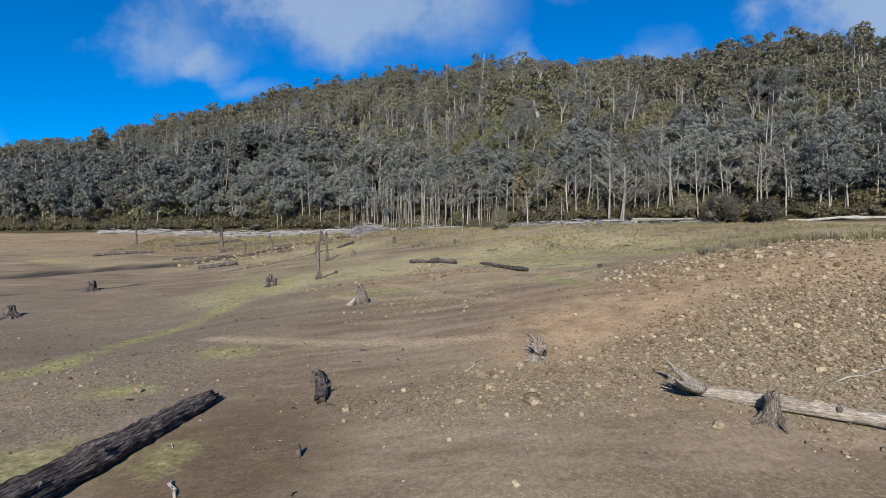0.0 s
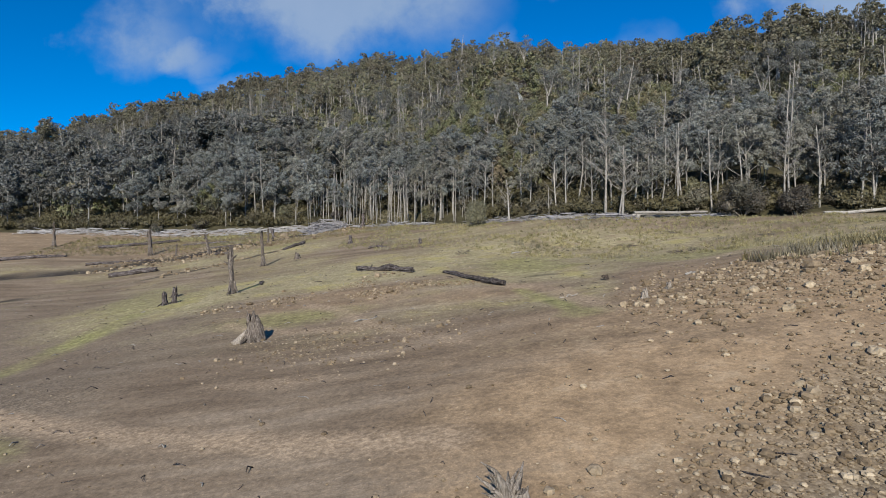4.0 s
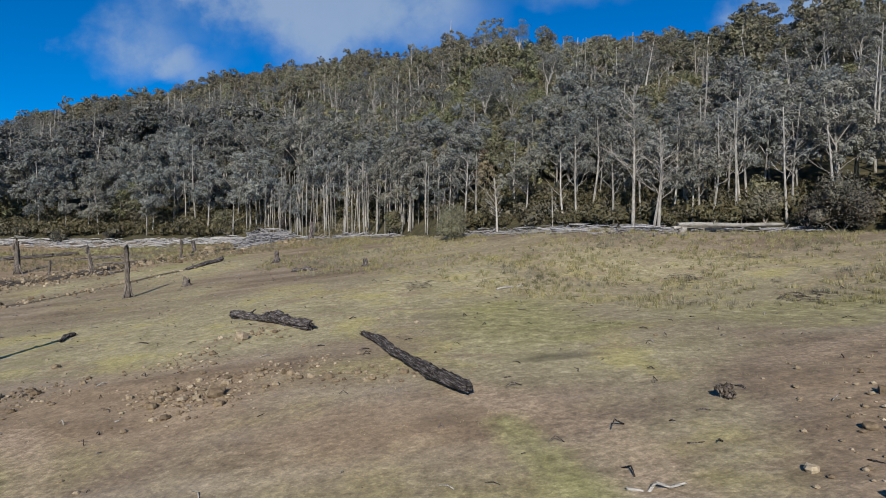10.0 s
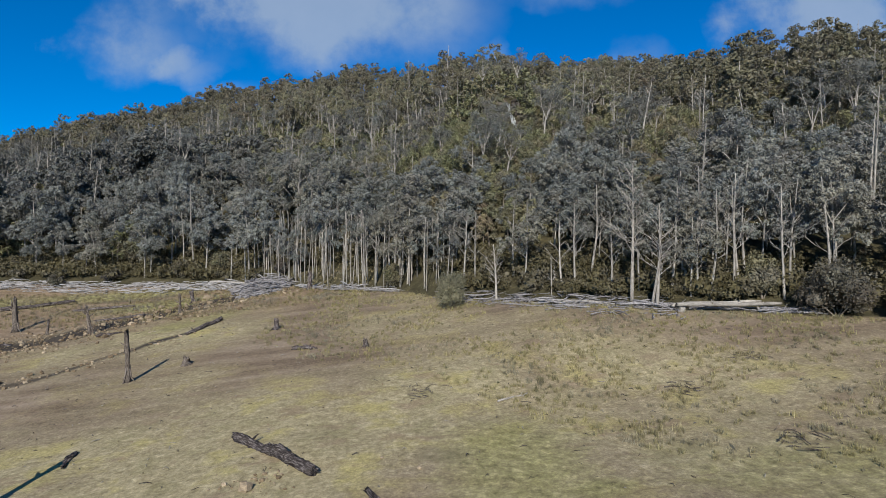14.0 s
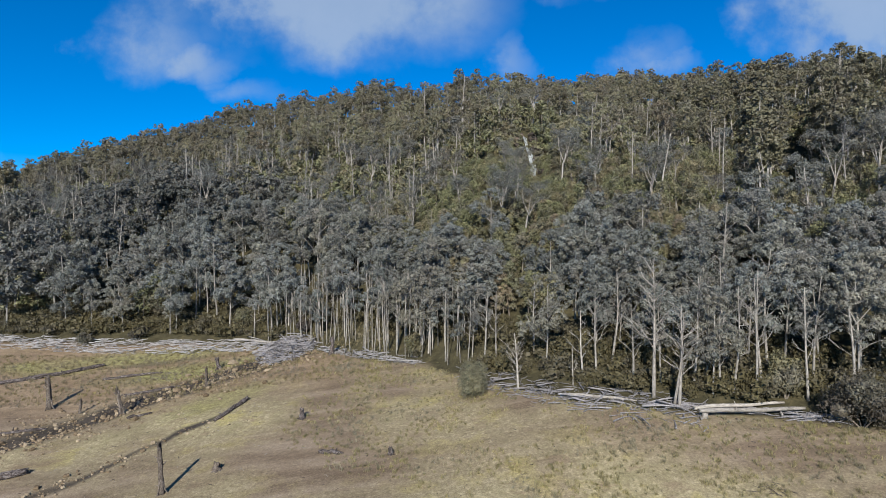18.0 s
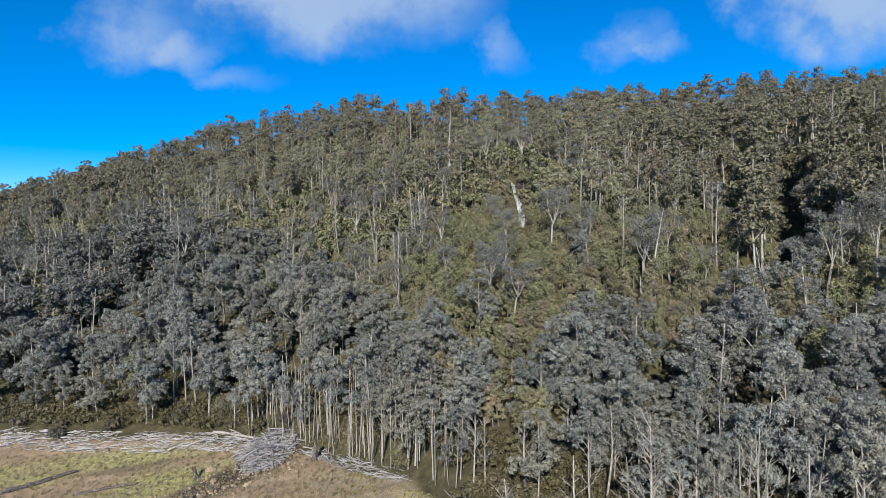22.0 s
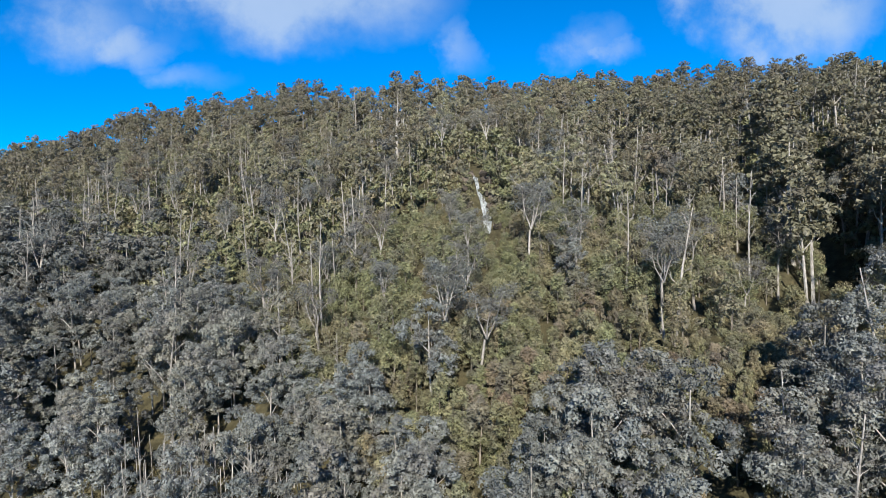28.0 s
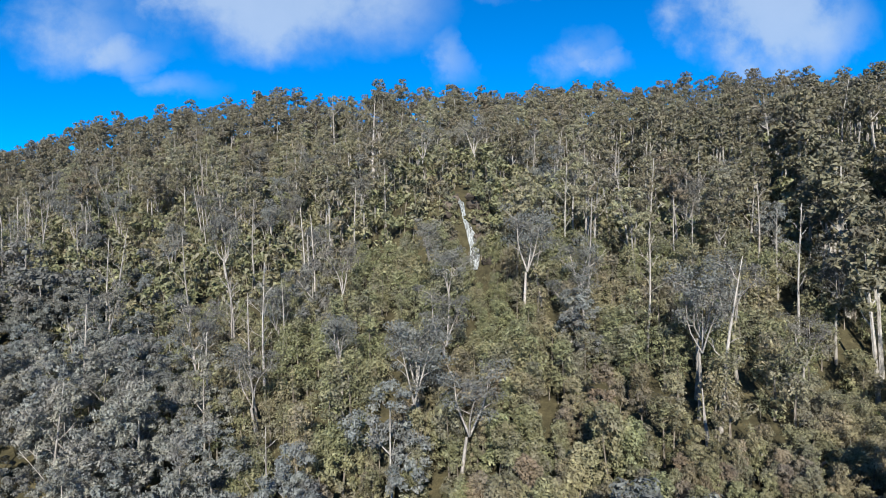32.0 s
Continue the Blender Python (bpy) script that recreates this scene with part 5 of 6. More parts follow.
lie_log("dark_log", "short dark log lying on grass beyond the broken pole", (-10.97, 60.67), (-10.68, 58.84), 0.1, 0.07, 56, M_CHAR, 2)
lie_log("grey_stick", "bleached branch lying on grass", (9.2, 61.6), (10.8, 62.4), 0.05, 0.03, 9, M_SILVER, 1, category="branch")
lie_log("grey_stick", "short bleached branch among stones", (14.7, 41.1), (15.5, 41.6), 0.06, 0.04, 10, M_SILVER, 0, category="branch")
lie_log("grey_stick", "thin bleached stick standing out of stones", (17.2, 41.6), (17.6, 42.4), 0.05, 0.03, 11, M_SILVER, 0, category="branch")
lie_log("grey_stick", "pale stick lying on mud", (-7.3, 15.9), (-6.7, 14.8), 0.05, 0.04, 12, M_SILVER, 1, category="branch")
lie_log("grey_stick", "pale stick lying on gravel", (1.0, 23.0), (1.7, 24.3), 0.03, 0.02, 13, M_SILVER, 0, category="branch")
lie_log("grey_stick", "long thin bleached stick by the fallen silver tree", (12.1, 19.7), (16.5, 21.3), 0.04, 0.02, 14, M_SILVER, 1, category="branch")
lie_log("grey_stick", "white stick lying in short grass", (8.6, 41.0), (9.3, 40.8), 0.03, 0.02, 15, M_SILVER, 0, category="branch")
lie_log("grey_stick", "white stick lying on bare earth", (-1.2, 41.2), (-0.2, 41.7), 0.04, 0.02, 16, M_SILVER, 0, category="branch")
lie_log("grey_stick", "grey pole lying in grass before the saplings", (-1.6, 93.0), (0.4, 96.0), 0.09, 0.05, 17, M_SILVER, 1, category="branch")

# fallen silver tree with its torn root fan
e_ = lie_log("fallen_tree", "fallen silver-grey tree with torn root fan on gravel", (8.4, 19.1), (19.0, 15.0), 0.24, 0.17, 20, M_GREYLOG, 3, 0.07, 0.05, 0.35)
r_ = np.random.default_rng(5)
for k in range(9):
    a = -1.1 + 2.3 * k / 8
    p0 = np.array([0.1, 0.0, 0.24])
    tip = p0 + np.array([-0.9 - 0.5 * r_.random(), 0.9 * math.sin(a), 1.0 * math.cos(a) * (0.35 + 0.9 * r_.random())])
    part("root", fast_mesh("fan_root", *tube(bent(p0, tip, 5, -0.08, 0.04, r_), (0.17, 0.13, 0.09, 0.06, 0.02), 7, 0.1, r_), M_GREYLOG, smooth=True), e_)

stump(9.85, 17.7, 0.78, 0.24, 1, "grey fluted stump standing against the fallen tree")
e_ = stump(-5.6, 39.8, 1.15, 0.2, 2, "split grey stump with two prongs and spreading roots on bare earth", flare=1.9, roots=6, lean=(-0.1, 0.0))
r_ = np.random.default_rng(21)
for px_, rad_, top_, m_ in ((0.34, 0.19, 1.1, M_STUMP), (-0.62, 0.16, 0.55, M_GREYLOG)):
    part("prong", fast_mesh("stump_prong", *tube(bent((px_ * 1.15, -0.1, -0.15), (px_ * 0.55 if px_ > 0 else -0.12, 0.02, top_), 9, 0, 0.02, r_), rad_ * np.array([1.7, 1.3, 1.1, 1.0, 0.95, 0.9, 0.85, 0.7, 0.4]), 14, 0.16, r_, True, 0.1), m_, smooth=True), e_)
e_ = stump(3.65, 23.1, 0.5, 0.2, 3, "torn grey stump with spiky upturned roots in stones", M_GREYLOG, flare=1.5, roots=5, lean=(0.28, 0.3), splinters=5)
r_ = np.random.default_rng(9)
for k in range(9):
    a = 1.2 + 3.2 * r_.random()
    tip = np.array([0.2 + math.cos(a) * 0.65, 0.3 + math.sin(a) * 0.3, 0.55 + 0.65 * r_.random()])
    part("root", fast_mesh("spike_root", *tube(bent((0.1, 0.12, 0.3), tip, 4, 0.05, 0.05, r_), (0.11, 0.07, 0.035, 0.01), 7, 0.15, r_), M_GREYLOG, smooth=True), e_)

stump(-16.4, 55.3, 0.8, 0.16, 4, "charred black stump with split spikes", M_CHAR, splinters=8)
stump(-15.8, 55.6, 0.6, 0.12, 14, "charred black spike beside a stump", M_CHAR, splinters=3)
stump(-17.2, 58.9, 0.65, 0.17, 5, "small charred stump on short grass", M_CHAR)
stump(-37.6, 63.0, 0.9, 0.34, 6, "dark root stump on the far mud", M_CHAR, flare=2.2, roots=7)
stump(-35.3, 48.2, 0.85, 0.35, 7, "tangled dark root stump on the mud", M_CHAR, flare=2.3, roots=8)
stump(-11.3, 74.9, 0.5, 0.18, 8, "small grey stump in dry grass", flare=2.0)
stump(1.5, 73.6, 0.45, 0.12, 9, "small dark stump in yellow grass", M_CHAR)
stump(-6.8, 82.4, 0.8, 0.17, 10, "small dark stump near the creek", M_CHAR)
stump(-20.3, 99.9, 1.3, 0.17, 11, "dark leaning stump beyond the creek", M_CHAR, lean=(-0.3, 0))
stump(-4.2, 17.1, 0.35, 0.06, 12, "tiny grey stick stump in mud", M_STUMP, roots=2, splinters=2)
stump(-7.4, 100.6, 1.9, 0.22, 13, "dark broken stump before the sapling stand", M_CHAR)

stump(11.15, 36.75, 0.32, 0.10, 15, "small silver-grey stump standing among stones on bare earth", M_GREYLOG, flare=1.5, roots=4)
stump(12.6, 38.0, 0.24, 0.10, 16, "low grey stump on the stony bank", M_GREYLOG, flare=1.4, roots=3)

for px_, py_, ph, pr, seed, lean, label in (
    (-11.65, 55.3, 3.1, 0.19, 31, (-0.15, 0.0), "broken dark standing pole with a side stub"),
    (-14.2, 72.3, 3.2, 0.15, 32, (-0.1, 0.0), "forked grey standing pole casting a long shadow"),
    (-25.6, 88.8, 2.5, 0.17, 33, (-0.45, 0.0), "leaning grey pole at the creek edge"),
    (-34.2, 91.4, 3.0, 0.24, 34, (-0.2, 0.0), "thick grey pole with flared foot by the creek"),
    (-19.6, 94.3, 2.0, 0.13, 35, (0.0, 0.0), "short dark pole standing in the creek"),
    (-30.2, 89.8, 1.3, 0.10, 36, (0.1, 0.0), "short thin pole at the creek edge"),
    (-52.0, 100.0, 3.2, 0.18, 37, (0.0, 0.0), "distant grey pole on the lakebed"),
):
    e_ = stump(px_, py_, ph, pr, seed, label, M_STUMP, "dead_pole", flare=1.35, roots=3, lean=lean, splinters=4)
    r_ = np.random.default_rng(seed)
    for k in range(2):
        z0, a = ph * (0.55 + 0.25 * r_.random()), 3.0 * k + r_.random()
        c = np.array([lean[0] * z0 / ph, lean[1] * z0 / ph, z0])
        part("branch_stub", fast_mesh("pole_stub", *tube(bent(c, c + np.array([math.cos(a) * 0.5, math.sin(a) * 0.3, 0.35]), 4, 0, 0.02, r_), (pr * 0.5, pr * 0.4, pr * 0.3, pr * 0.1), 6, 0.1, r_), M_STUMP, smooth=True), e_)


# pale logs at the old shoreline
e_ = lie_log("pale_log", "long bleached log raised on two props at the shore", (23.6, 73.3), (31.2, 73.5), 0.17, 0.13, 41, M_SILVER, 2, 0.04, 0.03, -2.2)
part("prop", fast_mesh("prop", *tube(bent((7.0, 0.1, 0.35), (7.15, -0.35, -0.6), 4, 0, 0.03), (0.08, 0.08, 0.07, 0.06), 6, 0.05), M_SILVER, smooth=True), e_)
part("prop", fast_mesh("prop", *tube(bent((5.9, 0.2, 0.35), (6.0, -0.7, -0.5), 4, 0, 0.03), (0.08, 0.08, 0.07, 0.06), 6, 0.05), M_SILVER, smooth=True), e_)
part("prop", fast_mesh("prop", *tube(bent((0.4, 0.1, 0.35), (0.3, 0.1, -0.4), 4, 0, 0.03), (0.2, 0.22, 0.24, 0.26), 8, 0.12), M_SILVER, smooth=True), e_)
lie_log("pale_log", "bleached log lying behind the raised one", (23.8, 74.6), (30.6, 74.9), 0.15, 0.1, 42, M_SILVER, 2, 0.05, 0.06, -0.6)
lie_log("pale_log", "bleached log on the shore grass", (39.5, 67.5), (47.5, 64.6), 0.18, 0.12, 43, M_SILVER, 3, 0.05, 0.1)
lie_log("pale_log", "bleached log under the trees", (44.0, 66.3), (52.0, 62.5), 0.16, 0.1, 44, M_SILVER, 3, 0.05, 0.1)
lie_log("pale_log", "bleached log at the front of the driftwood", (15.0, 79.4), (21.5, 76.9), 0.14, 0.09, 45, M_SILVER, 3, 0.05, 0.12)
lie_log("pale_log", "white log leading into the driftwood jam", (-22.0, 110.2), (-14.5, 107.0), 0.17, 0.12, 46, M_SILVER, 2, 0.05, 0.05)
for k, (ax, ay, bx, by) in enumerate(((34.6, 108.9, 36.6, 108.5), (36.2, 110.0, 37.6, 109.2), (40.0, 108.3, 41.6, 108.8))):
    lie_log("fallen_log", "short white fallen trunk in the hillside glade", (ax, ay), (bx, by), 0.10, 0.07, 60 + k, M_SILVER, 1, 0.05, 0.05)


# ---- driftwood ----
def drift_shapes():
    r = np.random.default_rng(91)
    out = []
    for k in range(9):
        ln = 1.2 + 2.6 * r.random()
        t = [tube(bent((-ln / 2, 0, 0), (ln / 2, r.normal(0, 0.2), 0.08), 6, 0.1 * r.random(), 0.06, r), np.linspace(0.065, 0.02, 6) * (0.6 + 0.7 * r.random()), 6, 0.08, r)]
        if k % 2:
            t.append(tube(bent((0, 0, 0), (0.5, 0.4 * r.choice((-1, 1)), 0.25), 4, 0, 0.04, r), (0.045, 0.035, 0.025, 0.012), 5, 0.05, r))
        out.append(join(t))
    return out


DRIFT = drift_shapes()
DRIFT_MESH = {m: [fast_mesh("driftwood_piece", *d, m, smooth=True) for d in DRIFT] for m in (M_DRIFT, M_JAM)}


def drift(label, count, more, where, seed, name="driftwood_heap", mat=M_DRIFT):
    """A heap: the larger pieces one by one, the twigs between them as one litter."""
    r = np.random.default_rng(seed)
    e = thing(name, label, "driftwood")
    for k in range(count):
        x, y, z, turn = where(r)
        ob = part("driftwood", DRIFT_MESH[mat][k % 9], e)
        ob.matrix_basis = pose(x, y, gz(x, y) + z, r.normal(0, 5), r.normal(0, 7), math.degrees(turn)) @ Matrix.Scale(0.65 + 0.6 * r.random(), 4)
    pieces = []
    for k in range(more):
        x, y, z, turn = where(r)
        pieces.append(moved(DRIFT[k % 9], (x, y, gz(x, y) + z * 0.6), (0.3 + 0.5 * r.random()) * (0.45 if count == 0 else 1.0), turn))
    tagged(part("twig_litter", fast_mesh("twig_litter", *join(pieces), mat, smooth=True), e), kind="stuff")


def along(x0, x1, off, width, high, wild=0.3):
    def where(r):
        x = x0 + (x1 - x0) * r.random()
        y = float(shore(x)) + off + width * (r.random() - 0.5)
        a = math.atan2(float(shore(x + 1) - shore(x - 1)), 2)
        return x, y, 0.04 + high * r.random(), a + r.normal(0, wild)
    return where


drift("bleached driftwood heaped in a band beyond the creek", 130, 900, along(-66, -16, -1.6, 4.2, 0.45, 0.5), 1)
drift("pale driftwood lying under the sapling stand", 30, 140, along(-9, 3, -0.4, 2.6, 0.3), 2)
drift("tangled grey driftwood branches below the dead trees", 26, 120, along(8.5, 23, -0.3, 4.0, 0.30, 1.2), 3, mat=M_JAM)
drift("grey driftwood branches strewn below the dead trees", 22, 220, along(7, 24, -1.2, 6.0, 0.12, 1.4), 6, mat=M_JAM)
drift("flat grey driftwood around the pale log", 24, 60, along(23, 33, -0.2, 1.6, 0.15), 4, mat=M_JAM)


def jam(r):
    a, q = r.random() * 6.28, r.random() ** 0.6
    x, y = -13.6 + math.cos(a) * q * 3.3, 104.0 + math.sin(a) * q * 4.4
    return x, y, 0.08 + 1.7 * (1 - q) * r.random() + 0.35 * r.random(), r.random() * 3.14


drift("tall grey jam of driftwood at the mouth of the creek", 85, 620, jam, 5, "driftwood_jam", M_JAM)
for k, (hx, hy) in enumerate(((20.3, 54.7), (19.3, 62.0), (5.3, 63.5), (28.5, 58.0), (24.0, 65.0))):
    def patch(r, hx=hx, hy=hy):
        return hx + r.normal(0, 0.5), hy + r.normal(0, 0.5), 0.03 + 0.12 * r.random(), r.random() * 3.14
    drift("small scatter of grey twigs on dry grass", 0, 26, patch, 30 + k, "twig_heap", M_STUMP)


# ---- waterfall and its rocks ----
def waterfall():
    r = np.random.default_rng(3)
    e = thing("waterfall", "white waterfall dropping in steps down dark rock", "waterfall")
    f = np.linspace(0, 1, 40)
    width = np.interp(f, (0, 0.12, 0.3, 0.46, 0.52, 0.62, 0.8, 1), (0.16, 0.30, 0.34, 0.14, 0.34, 0.46, 0.62, 0.40))
    for k in range(9):
        off = (k - 4) / 4
        px = 22.85 + np.interp(f, (0, 0.3, 0.45, 0.55, 0.7, 1), (0, 0.25, 0.45, 0.9, 1.3, 0.7)) + off * width + r.normal(0, 0.03, 40)
        py = 153.8 - 9.4 * f + r.normal(0, 0.04, 40)
        pz = land(px, py) + 0.42 + 0.12 * np.sin(f * 23 + k)
        keep = slice(int(r.integers(0, 6)), 40 - int(r.integers(0, 7)))
        rad = (0.02 + 0.05 * width) * (1 + r.normal(0, 0.35, 40))
        part("strand", fast_mesh("strand", *tube(np.stack([px, py, pz], 1)[keep], np.abs(rad[keep]), 5, 0.15, r), M_WATER, smooth=True), e)
    g = np.linspace(-1, 1, 9)
    mid = 22.85 + np.interp(f, (0, 0.3, 0.45, 0.55, 0.7, 1), (0, 0.25, 0.45, 0.9, 1.3, 0.7))
    px, py = mid[:, None] + width[:, None] * g * (0.75 + 0.5 * r.random((40, 1))) + r.normal(0, 0.05, (40, 9)), (153.8 - 9.4 * f)[:, None] + r.normal(0, 0.06, (40, 9))
    pz = land(px, py) + 0.36 - 0.12 * g ** 2 + r.normal(0, 0.05, (40, 9))
    a, b = np.meshgrid(np.arange(39), np.arange(8), indexing="ij")
    q = np.stack([a * 9 + b, a * 9 + b + 1, a * 9 + b + 10, a * 9 + b + 9], -1).reshape(-1, 4)
    torn = (np.abs(b - 3.5) > 1.2) & (r.random(b.shape) < 0.35)
    q = q[~torn.ravel()]
    part("sheet", fast_mesh("sheet", np.stack([px, py, pz], -1).reshape(-1, 3), q, M_WATER, smooth=True), e)
    for k in range(44):
        y = 144.0 + 10.5 * r.random()
        x = 23.4 + (1.0 + 1.7 * r.random()) * (1 if k % 2 else -1)
        s = 0.35 + 0.6 * r.random()
        v, q = core((0, 0, 0), np.array([s, s, s * 0.8]), r)
        rock = new("cliff_rock", fast_mesh("cliff_rock", v + r.normal(0, 0.07 * s, v.shape), q, M_ROCK))
        rock.matrix_basis = pose(x, y, gz(x, y) + 0.15, 0, 0, 90 * r.random())
        tagged(rock, "dark wet rock beside the waterfall", "rock", "rocks of the waterfall")


waterfall()


# ---- tree ferns ----
def tree_fern(x, y, h, seed):
    r = np.random.default_rng(seed)
    e = thing("tree_fern", "bright yellow-green tree fern beside the glade", "tree fern", (x, y, gz(x, y)), 0, "tree ferns")
    part("trunk", fast_mesh("fern_trunk", *tube(bent((0, 0, -0.3), (0.1, 0, h), 5, 0, 0.04, r), (0.2, 0.17, 0.16, 0.16, 0.18), 8, 0.15, r), M_DARKBARK, smooth=True), e)
    for k in range(13):
        a = k * 6.283 / 13 + r.normal(0, 0.1)
        ln, n = 1.8 + 0.4 * r.random(), 9
        t = np.linspace(0, 1, n)
        spine = np.stack([np.cos(a) * ln * t, np.sin(a) * ln * t, h + 0.55 * np.sin(t * 2.2) - 0.55 * t * t], 1)
        w = 0.30 * np.sin(np.pi * (0.12 + 0.86 * t))
        side = np.array([-math.sin(a), math.cos(a), 0])
        v, q = [], []
        for g in range(n - 1):
            for sg in (-1, 1):
                b = len(v)
                v += [spine[g], spine[g + 1], spine[g + 1] + side * sg * w[g] - (0, 0, 0.08), spine[g] + side * sg * w[g] * 0.8 - (0, 0, 0.08)]
                q.append((b, b + 1, b + 2, b + 3))
        part("frond", fast_mesh("frond", np.array(v), q, M_FERN), e)


for k, (fx, fy, fh) in enumerate(((47.4, 115.6, 2.0), (48.8, 116.6, 2.6), (49.2, 114.2, 2.2), (50.6, 112.9, 1.8), (46.6, 117.4, 1.6), (51.2, 115.4, 2.2), (49.9, 118.0, 2.0), (47.6, 113.4, 1.6))):
    tree_fern(fx, fy, fh, 500 + k)


# ---- grass ----
def tussock(r, blades, h, spread):
    v, q = [], []
    for k in range(blades):
        a, b = r.random() * 6.28, r.random() * 6.28
        root = np.array([math.cos(a), math.sin(a), 0]) * spread * r.random()
        tip = root + np.array([math.cos(b) * h * 0.45, math.sin(b) * h * 0.45, h * (0.7 + 0.5 * r.random())])
        w = np.array([-math.sin(b), math.cos(b), 0]) * h * 0.05
        n = len(v)
        v += [root - w, root + w, tip + w * 0.3, tip - w * 0.3]
        q.append((n, n + 1, n + 2, n + 3))
    return np.array(v), np.array(q)


def grass(name, label, count, place, blades, h, spread, seed):
    r = np.random.default_rng(seed)
    shapes = [tussock(r, blades, h, spread) for _ in range(8)]
    xy = np.array([place(r) for _ in range(count)])
    zs = land(xy[:, 0], xy[:, 1])
    pieces = [moved(shapes[k % 8], (xy[k, 0], xy[k, 1], zs[k] - 0.02), 0.6 + 0.8 * r.random(), r.random() * 6) for k in range(count)]
    tagged(new(name, fast_mesh(name, *join(pieces), M_GRASS)), label, "grass", kind="stuff")


def below_shore(r):
    while True:
        x = -8 + 52 * r.random()
        d = -1.5 - 24 * r.random() ** 1.15
        y = float(shore(x)) + d
        if 0.5 + 0.5 * float(vnoise(x, y, 3.5, 31)) > 0.1 + 0.8 * r.random():
            return x, y


def brow(r):
    """Along the crest of the stony bank, ragged at its edges."""
    while True:
        x, w = 17 + 27 * r.random() ** 0.8, r.normal()
        y = 40.5 + 1.3 * math.sin(0.35 * x) + 1.5 * w
        if float(vnoise(x, y, 2.6, 33)) > -0.35 + 0.5 * (abs(w) - 0.8) + max(0.0, 20 - x) * 0.2:
            return x, y


grass("tussock_grass", "dry tussock grass below the old shoreline", 4600, below_shore, 20, 0.20, 0.16, 1)
grass("brow_reeds", "grey-green reedy grass on the brow of the stony bank", 900, brow, 12, 0.42, 0.25, 2)
grass("short_grass", "thin short grass scattered over the field", 15000, lambda r: (-30 + 62 * r.random(), 44 + 50 * r.random()), 7, 0.055, 0.12, 3)
grass("creek_grass", "green-yellow grass beyond the creek", 3600, lambda r: (-52 + 52 * r.random(), 92 + 16 * r.random()), 14, 0.24, 0.18, 4)


# ---- small litter of the field ----
def field_twigs():
    """Small bleached and dark twigs lying about on the grass and the mud."""
    r = np.random.default_rng(23)
    for name, label, mat, count in (("dark_twigs", "short dark twigs and roots lying over the field", M_CHAR, 1000), ("pale_twigs", "short bleached twigs lying over the field", M_SILVER, 420)):
        pieces = []
        for k in range(count):
            x, y = (-32 + 62 * r.random(), 14 + 74 * r.random() ** 0.8)
            if y > float(shore(x)) - 1:
                continue
            ln, a, z = 0.10 + 0.42 * r.random() ** 2, r.random() * 6.28, gz(x, y)
            p0 = np.array([x, y, z + 0.01])
            mid = p0 + np.array([math.cos(a) * ln * 0.5, math.sin(a) * ln * 0.5, 0.02 + 0.10 * r.random() ** 2])
            p1 = p0 + np.array([math.cos(a + 0.3) * ln, math.sin(a + 0.3) * ln, 0.015])
            w = 0.008 + 0.012 * r.random()
            pieces.append(tube([p0, mid, p1], (w, w, w * 0.5), 4, 0.1, r))
        tagged(new(name, fast_mesh(name, *join(pieces), mat, smooth=True)), label, "twigs", kind="stuff")


field_twigs()


# ---- stones ----
def stone_shape(r, flat=0.7):
    v, q = core((0, 0, 0), (1, 1, flat), r)
    key = np.round(v / 0.02).astype(int)
    push = np.sin(key[:, :1] * 12.9 + key[:, 1:2] * 78.2 + key[:, 2:3] * 37.7 + r.random() * 9)
    return v * (1 + 0.13 * push), q


def pebble_shape(r):
    """A worn, uneven pebble of twenty faces."""
    g = (1 + 5 ** 0.5) / 2
    v = np.array([(-1, g, 0), (1, g, 0), (-1, -g, 0), (1, -g, 0), (0, -1, g), (0, 1, g), (0, -1, -g), (0, 1, -g), (g, 0, -1), (g, 0, 1), (-g, 0, -1), (-g, 0, 1)]) / math.hypot(1, g)
    v = v * (0.78 + 0.44 * r.random((12, 1))) * (0.85 + 0.3 * r.random(), 0.8 + 0.2 * r.random(), 0.62)
    f = [(0, 11, 5), (0, 5, 1), (0, 1, 7), (0, 7, 10), (0, 10, 11), (1, 5, 9), (5, 11, 4), (11, 10, 2), (10, 7, 6), (7, 1, 8), (3, 9, 4), (3, 4, 2), (3, 2, 6), (3, 6, 8), (3, 8, 9), (4, 9, 5), (2, 4, 11), (6, 2, 10), (8, 6, 7), (9, 8, 1)]
    return v, np.array([t + (-1,) for t in f])


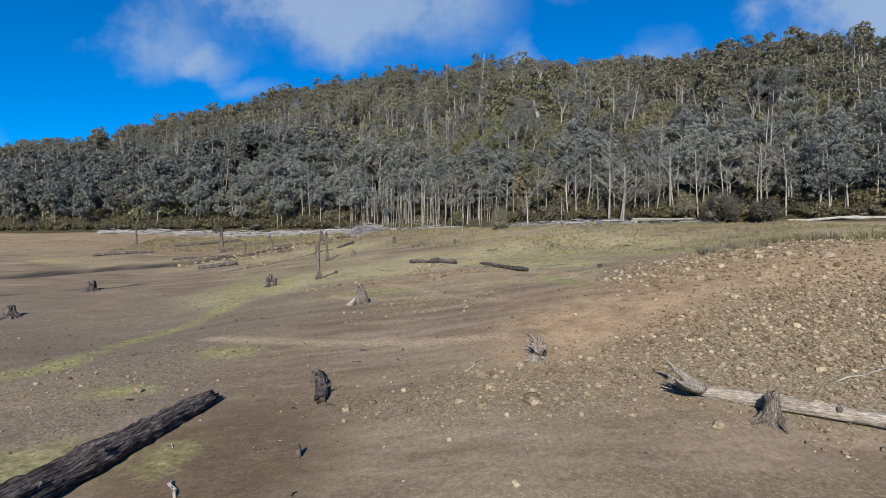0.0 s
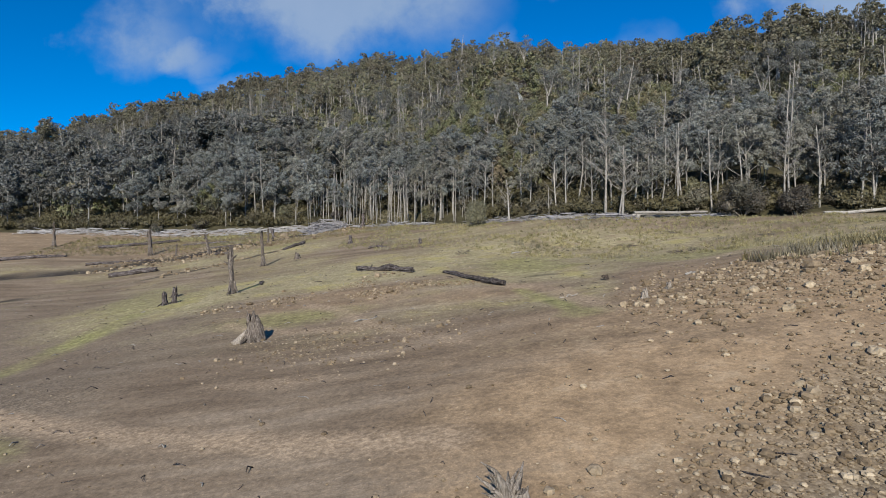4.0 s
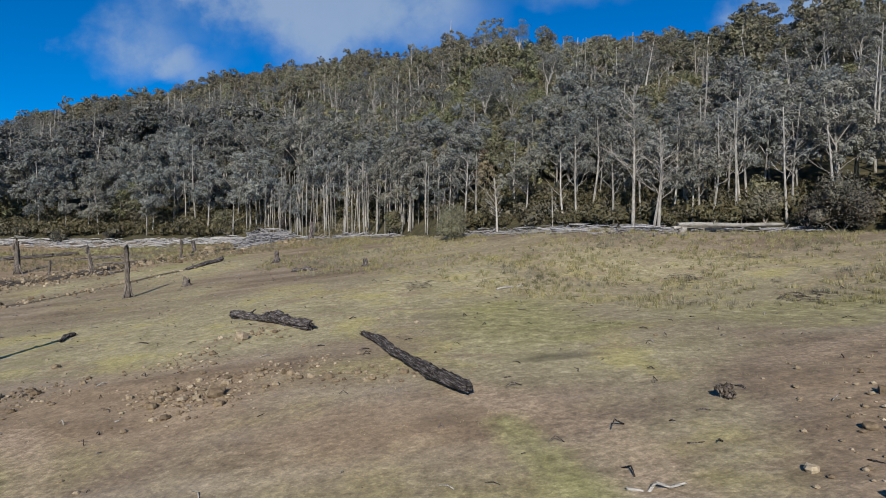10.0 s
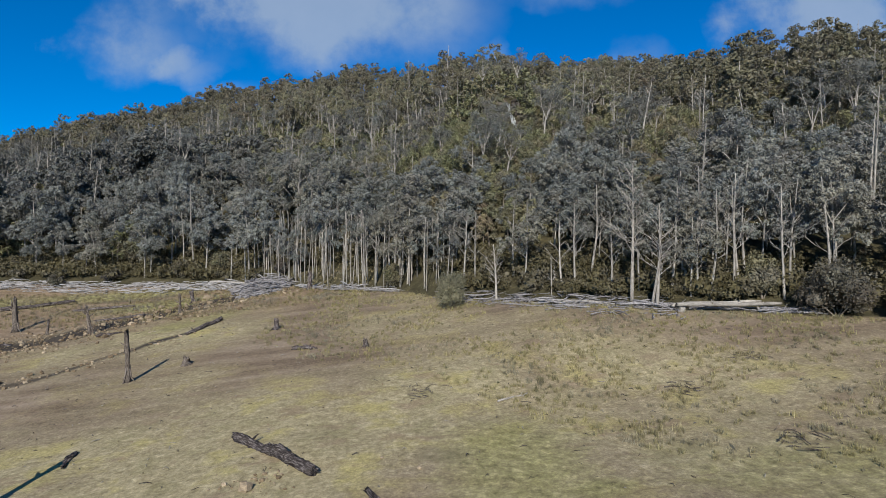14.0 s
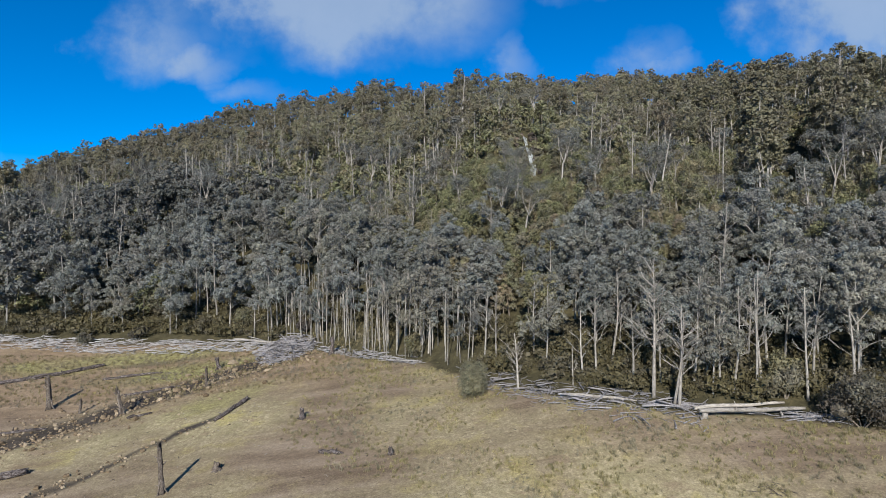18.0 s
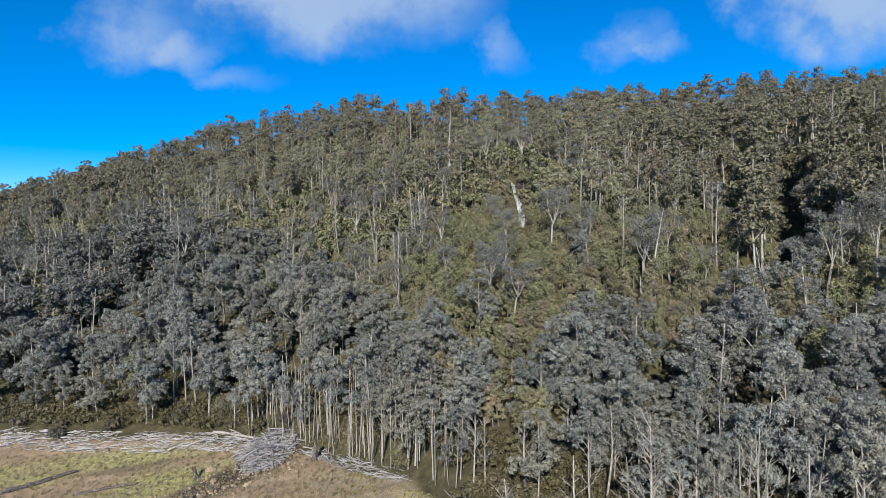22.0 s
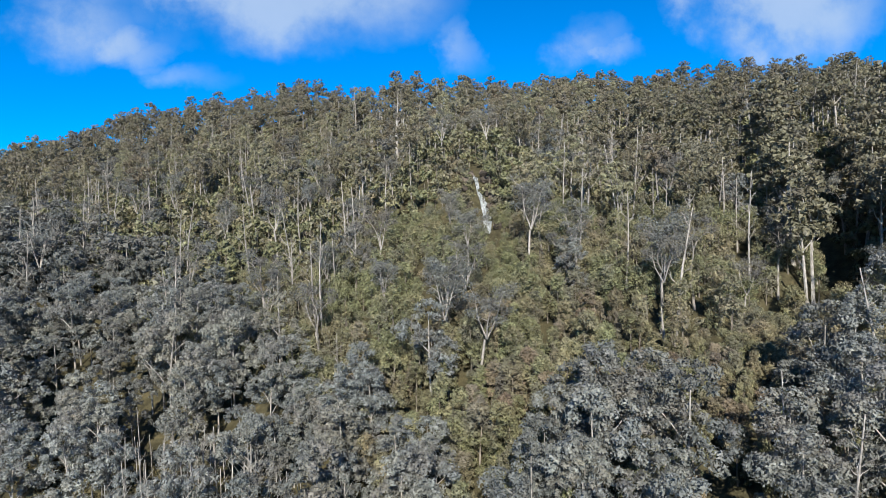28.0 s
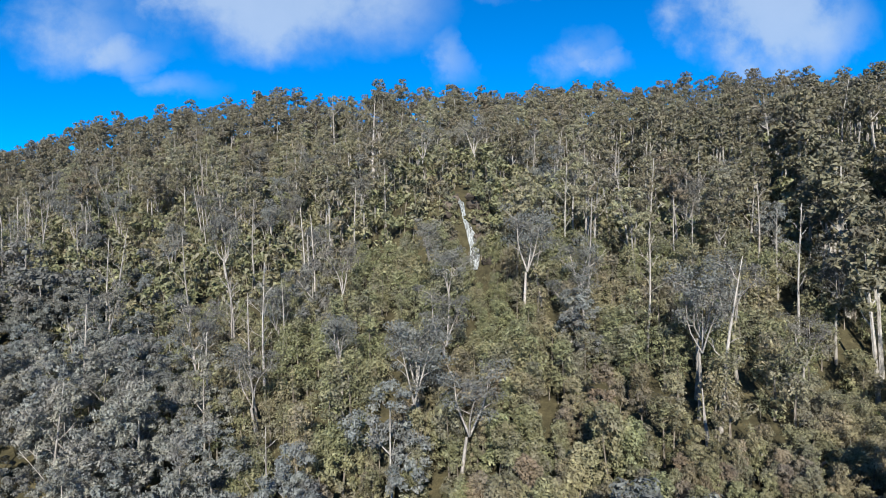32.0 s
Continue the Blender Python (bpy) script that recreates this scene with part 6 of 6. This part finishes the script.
def stone_places(r):
    """Where stones lie, with how big they run there."""
    while True:
        k = r.random()
        if k < 0.54:
            x, y, s = 18 + 7 * r.normal(), 24.5 + 3.6 * r.normal(), 0.080
        elif k < 0.72:
            x, y, s = 17 + 5.5 * r.normal(), 36.0 + 3.4 * r.normal(), 0.066
        elif k < 0.78:
            x, y, s = 5 + 4 * r.normal(), 21 + 1.6 * r.normal(), 0.055
        elif k < 0.82:
            x, y, s = -1 + 2.6 * r.normal(), 37.5 + 2.2 * r.normal(), 0.042
        elif k < 0.84:
            x, y, s = -15 + 5 * r.normal(), 27 + 2.5 * r.normal(), 0.05
        elif k < 0.935:
            f = r.random() * 4
            i = 1 + int(f)
            x, y, s = CREEK[i][0] * (1 - f % 1) + CREEK[i + 1][0] * (f % 1) + 2.6 * r.normal(), CREEK[i][1] * (1 - f % 1) + CREEK[i + 1][1] * (f % 1) + 2.4 * r.normal(), 0.11
        elif k < 0.945:
            f = r.random() * 3
            i = int(f)
            x, y, s = SIDE_CREEK[i][0] * (1 - f % 1) + SIDE_CREEK[i + 1][0] * (f % 1) + 0.8 * r.normal(), SIDE_CREEK[i][1] * (1 - f % 1) + SIDE_CREEK[i + 1][1] * (f % 1) + 0.8 * r.normal(), 0.09
        elif k < 0.985:
            cx_, cy_ = ((-0.5, 47.9), (-0.5, 48.4), (-2.7, 51.9), (-6.3, 50.4), (1.8, 49.8), (-7.1, 49.2), (4.0, 48.5), (-10.9, 49.6), (-0.9, 55.0), (-1.2, 48.6))[int(r.random() * 10)]
            x, y, s = cx_ + 0.9 * r.normal(), cy_ + 0.8 * r.normal(), 0.055
        else:
            x, y, s = -30 + 48 * r.random(), 12 + 55 * r.random(), 0.045
        if y > 9 and x < 42 and y < float(shore(x)) - 1 and not (k < 0.54 and y > 24.6 + 0.5 * (x - 7) + 0.8 * r.normal() and r.random() < 0.9) and not (k < 0.54 and x < 6 + 0.6 * abs(y - 23) and r.random() < 0.85) and not (0.54 <= k < 0.72 and x < 9.0 + 0.35 * max(0.0, y - 33) + 0.6 * r.normal()):
            return x, y, s * 0.62 * math.exp((0.42 if k < 0.54 else 0.58) * r.normal())


def stones():
    r = np.random.default_rng(17)
    big = [stone_shape(r, 0.6 + 0.25 * r.random()) for _ in range(9)]
    small = [pebble_shape(r) for _ in range(12)]
    spots = [stone_places(r) for _ in range(30000)]
    spots.sort(key=lambda p: -p[2] * (1.4 if p[1] < 46 else 0.7))
    meshes = [fast_mesh("stone", *b, M_STONE) for b in big]
    x, y = np.array([p[0] for p in spots]), np.array([p[1] for p in spots])
    zs = land(x, y)
    for k in range(300):
        px, py, s = spots[k]
        ob = part("stone", meshes[k % 9], ground)
        ob.matrix_basis = pose(px, py, float(zs[k]) + 0.22 * s, 15 * r.normal(), 15 * r.normal(), 360 * r.random()) @ Matrix.Scale(s, 4)
    pieces = []
    for k in range(300, len(spots)):
        px, py, s = spots[k]
        shape = big[k % 9] if s > 0.085 else small[k % 12]
        pieces.append(moved(shape, (px, py, zs[k] + 0.32 * s), s, r.random() * 6.28))
    tagged(new("rubble", fast_mesh("rubble", *join(pieces), M_STONE)), "loose tan stones and rubble on the bank and creek", "stones", kind="stuff")


stones()
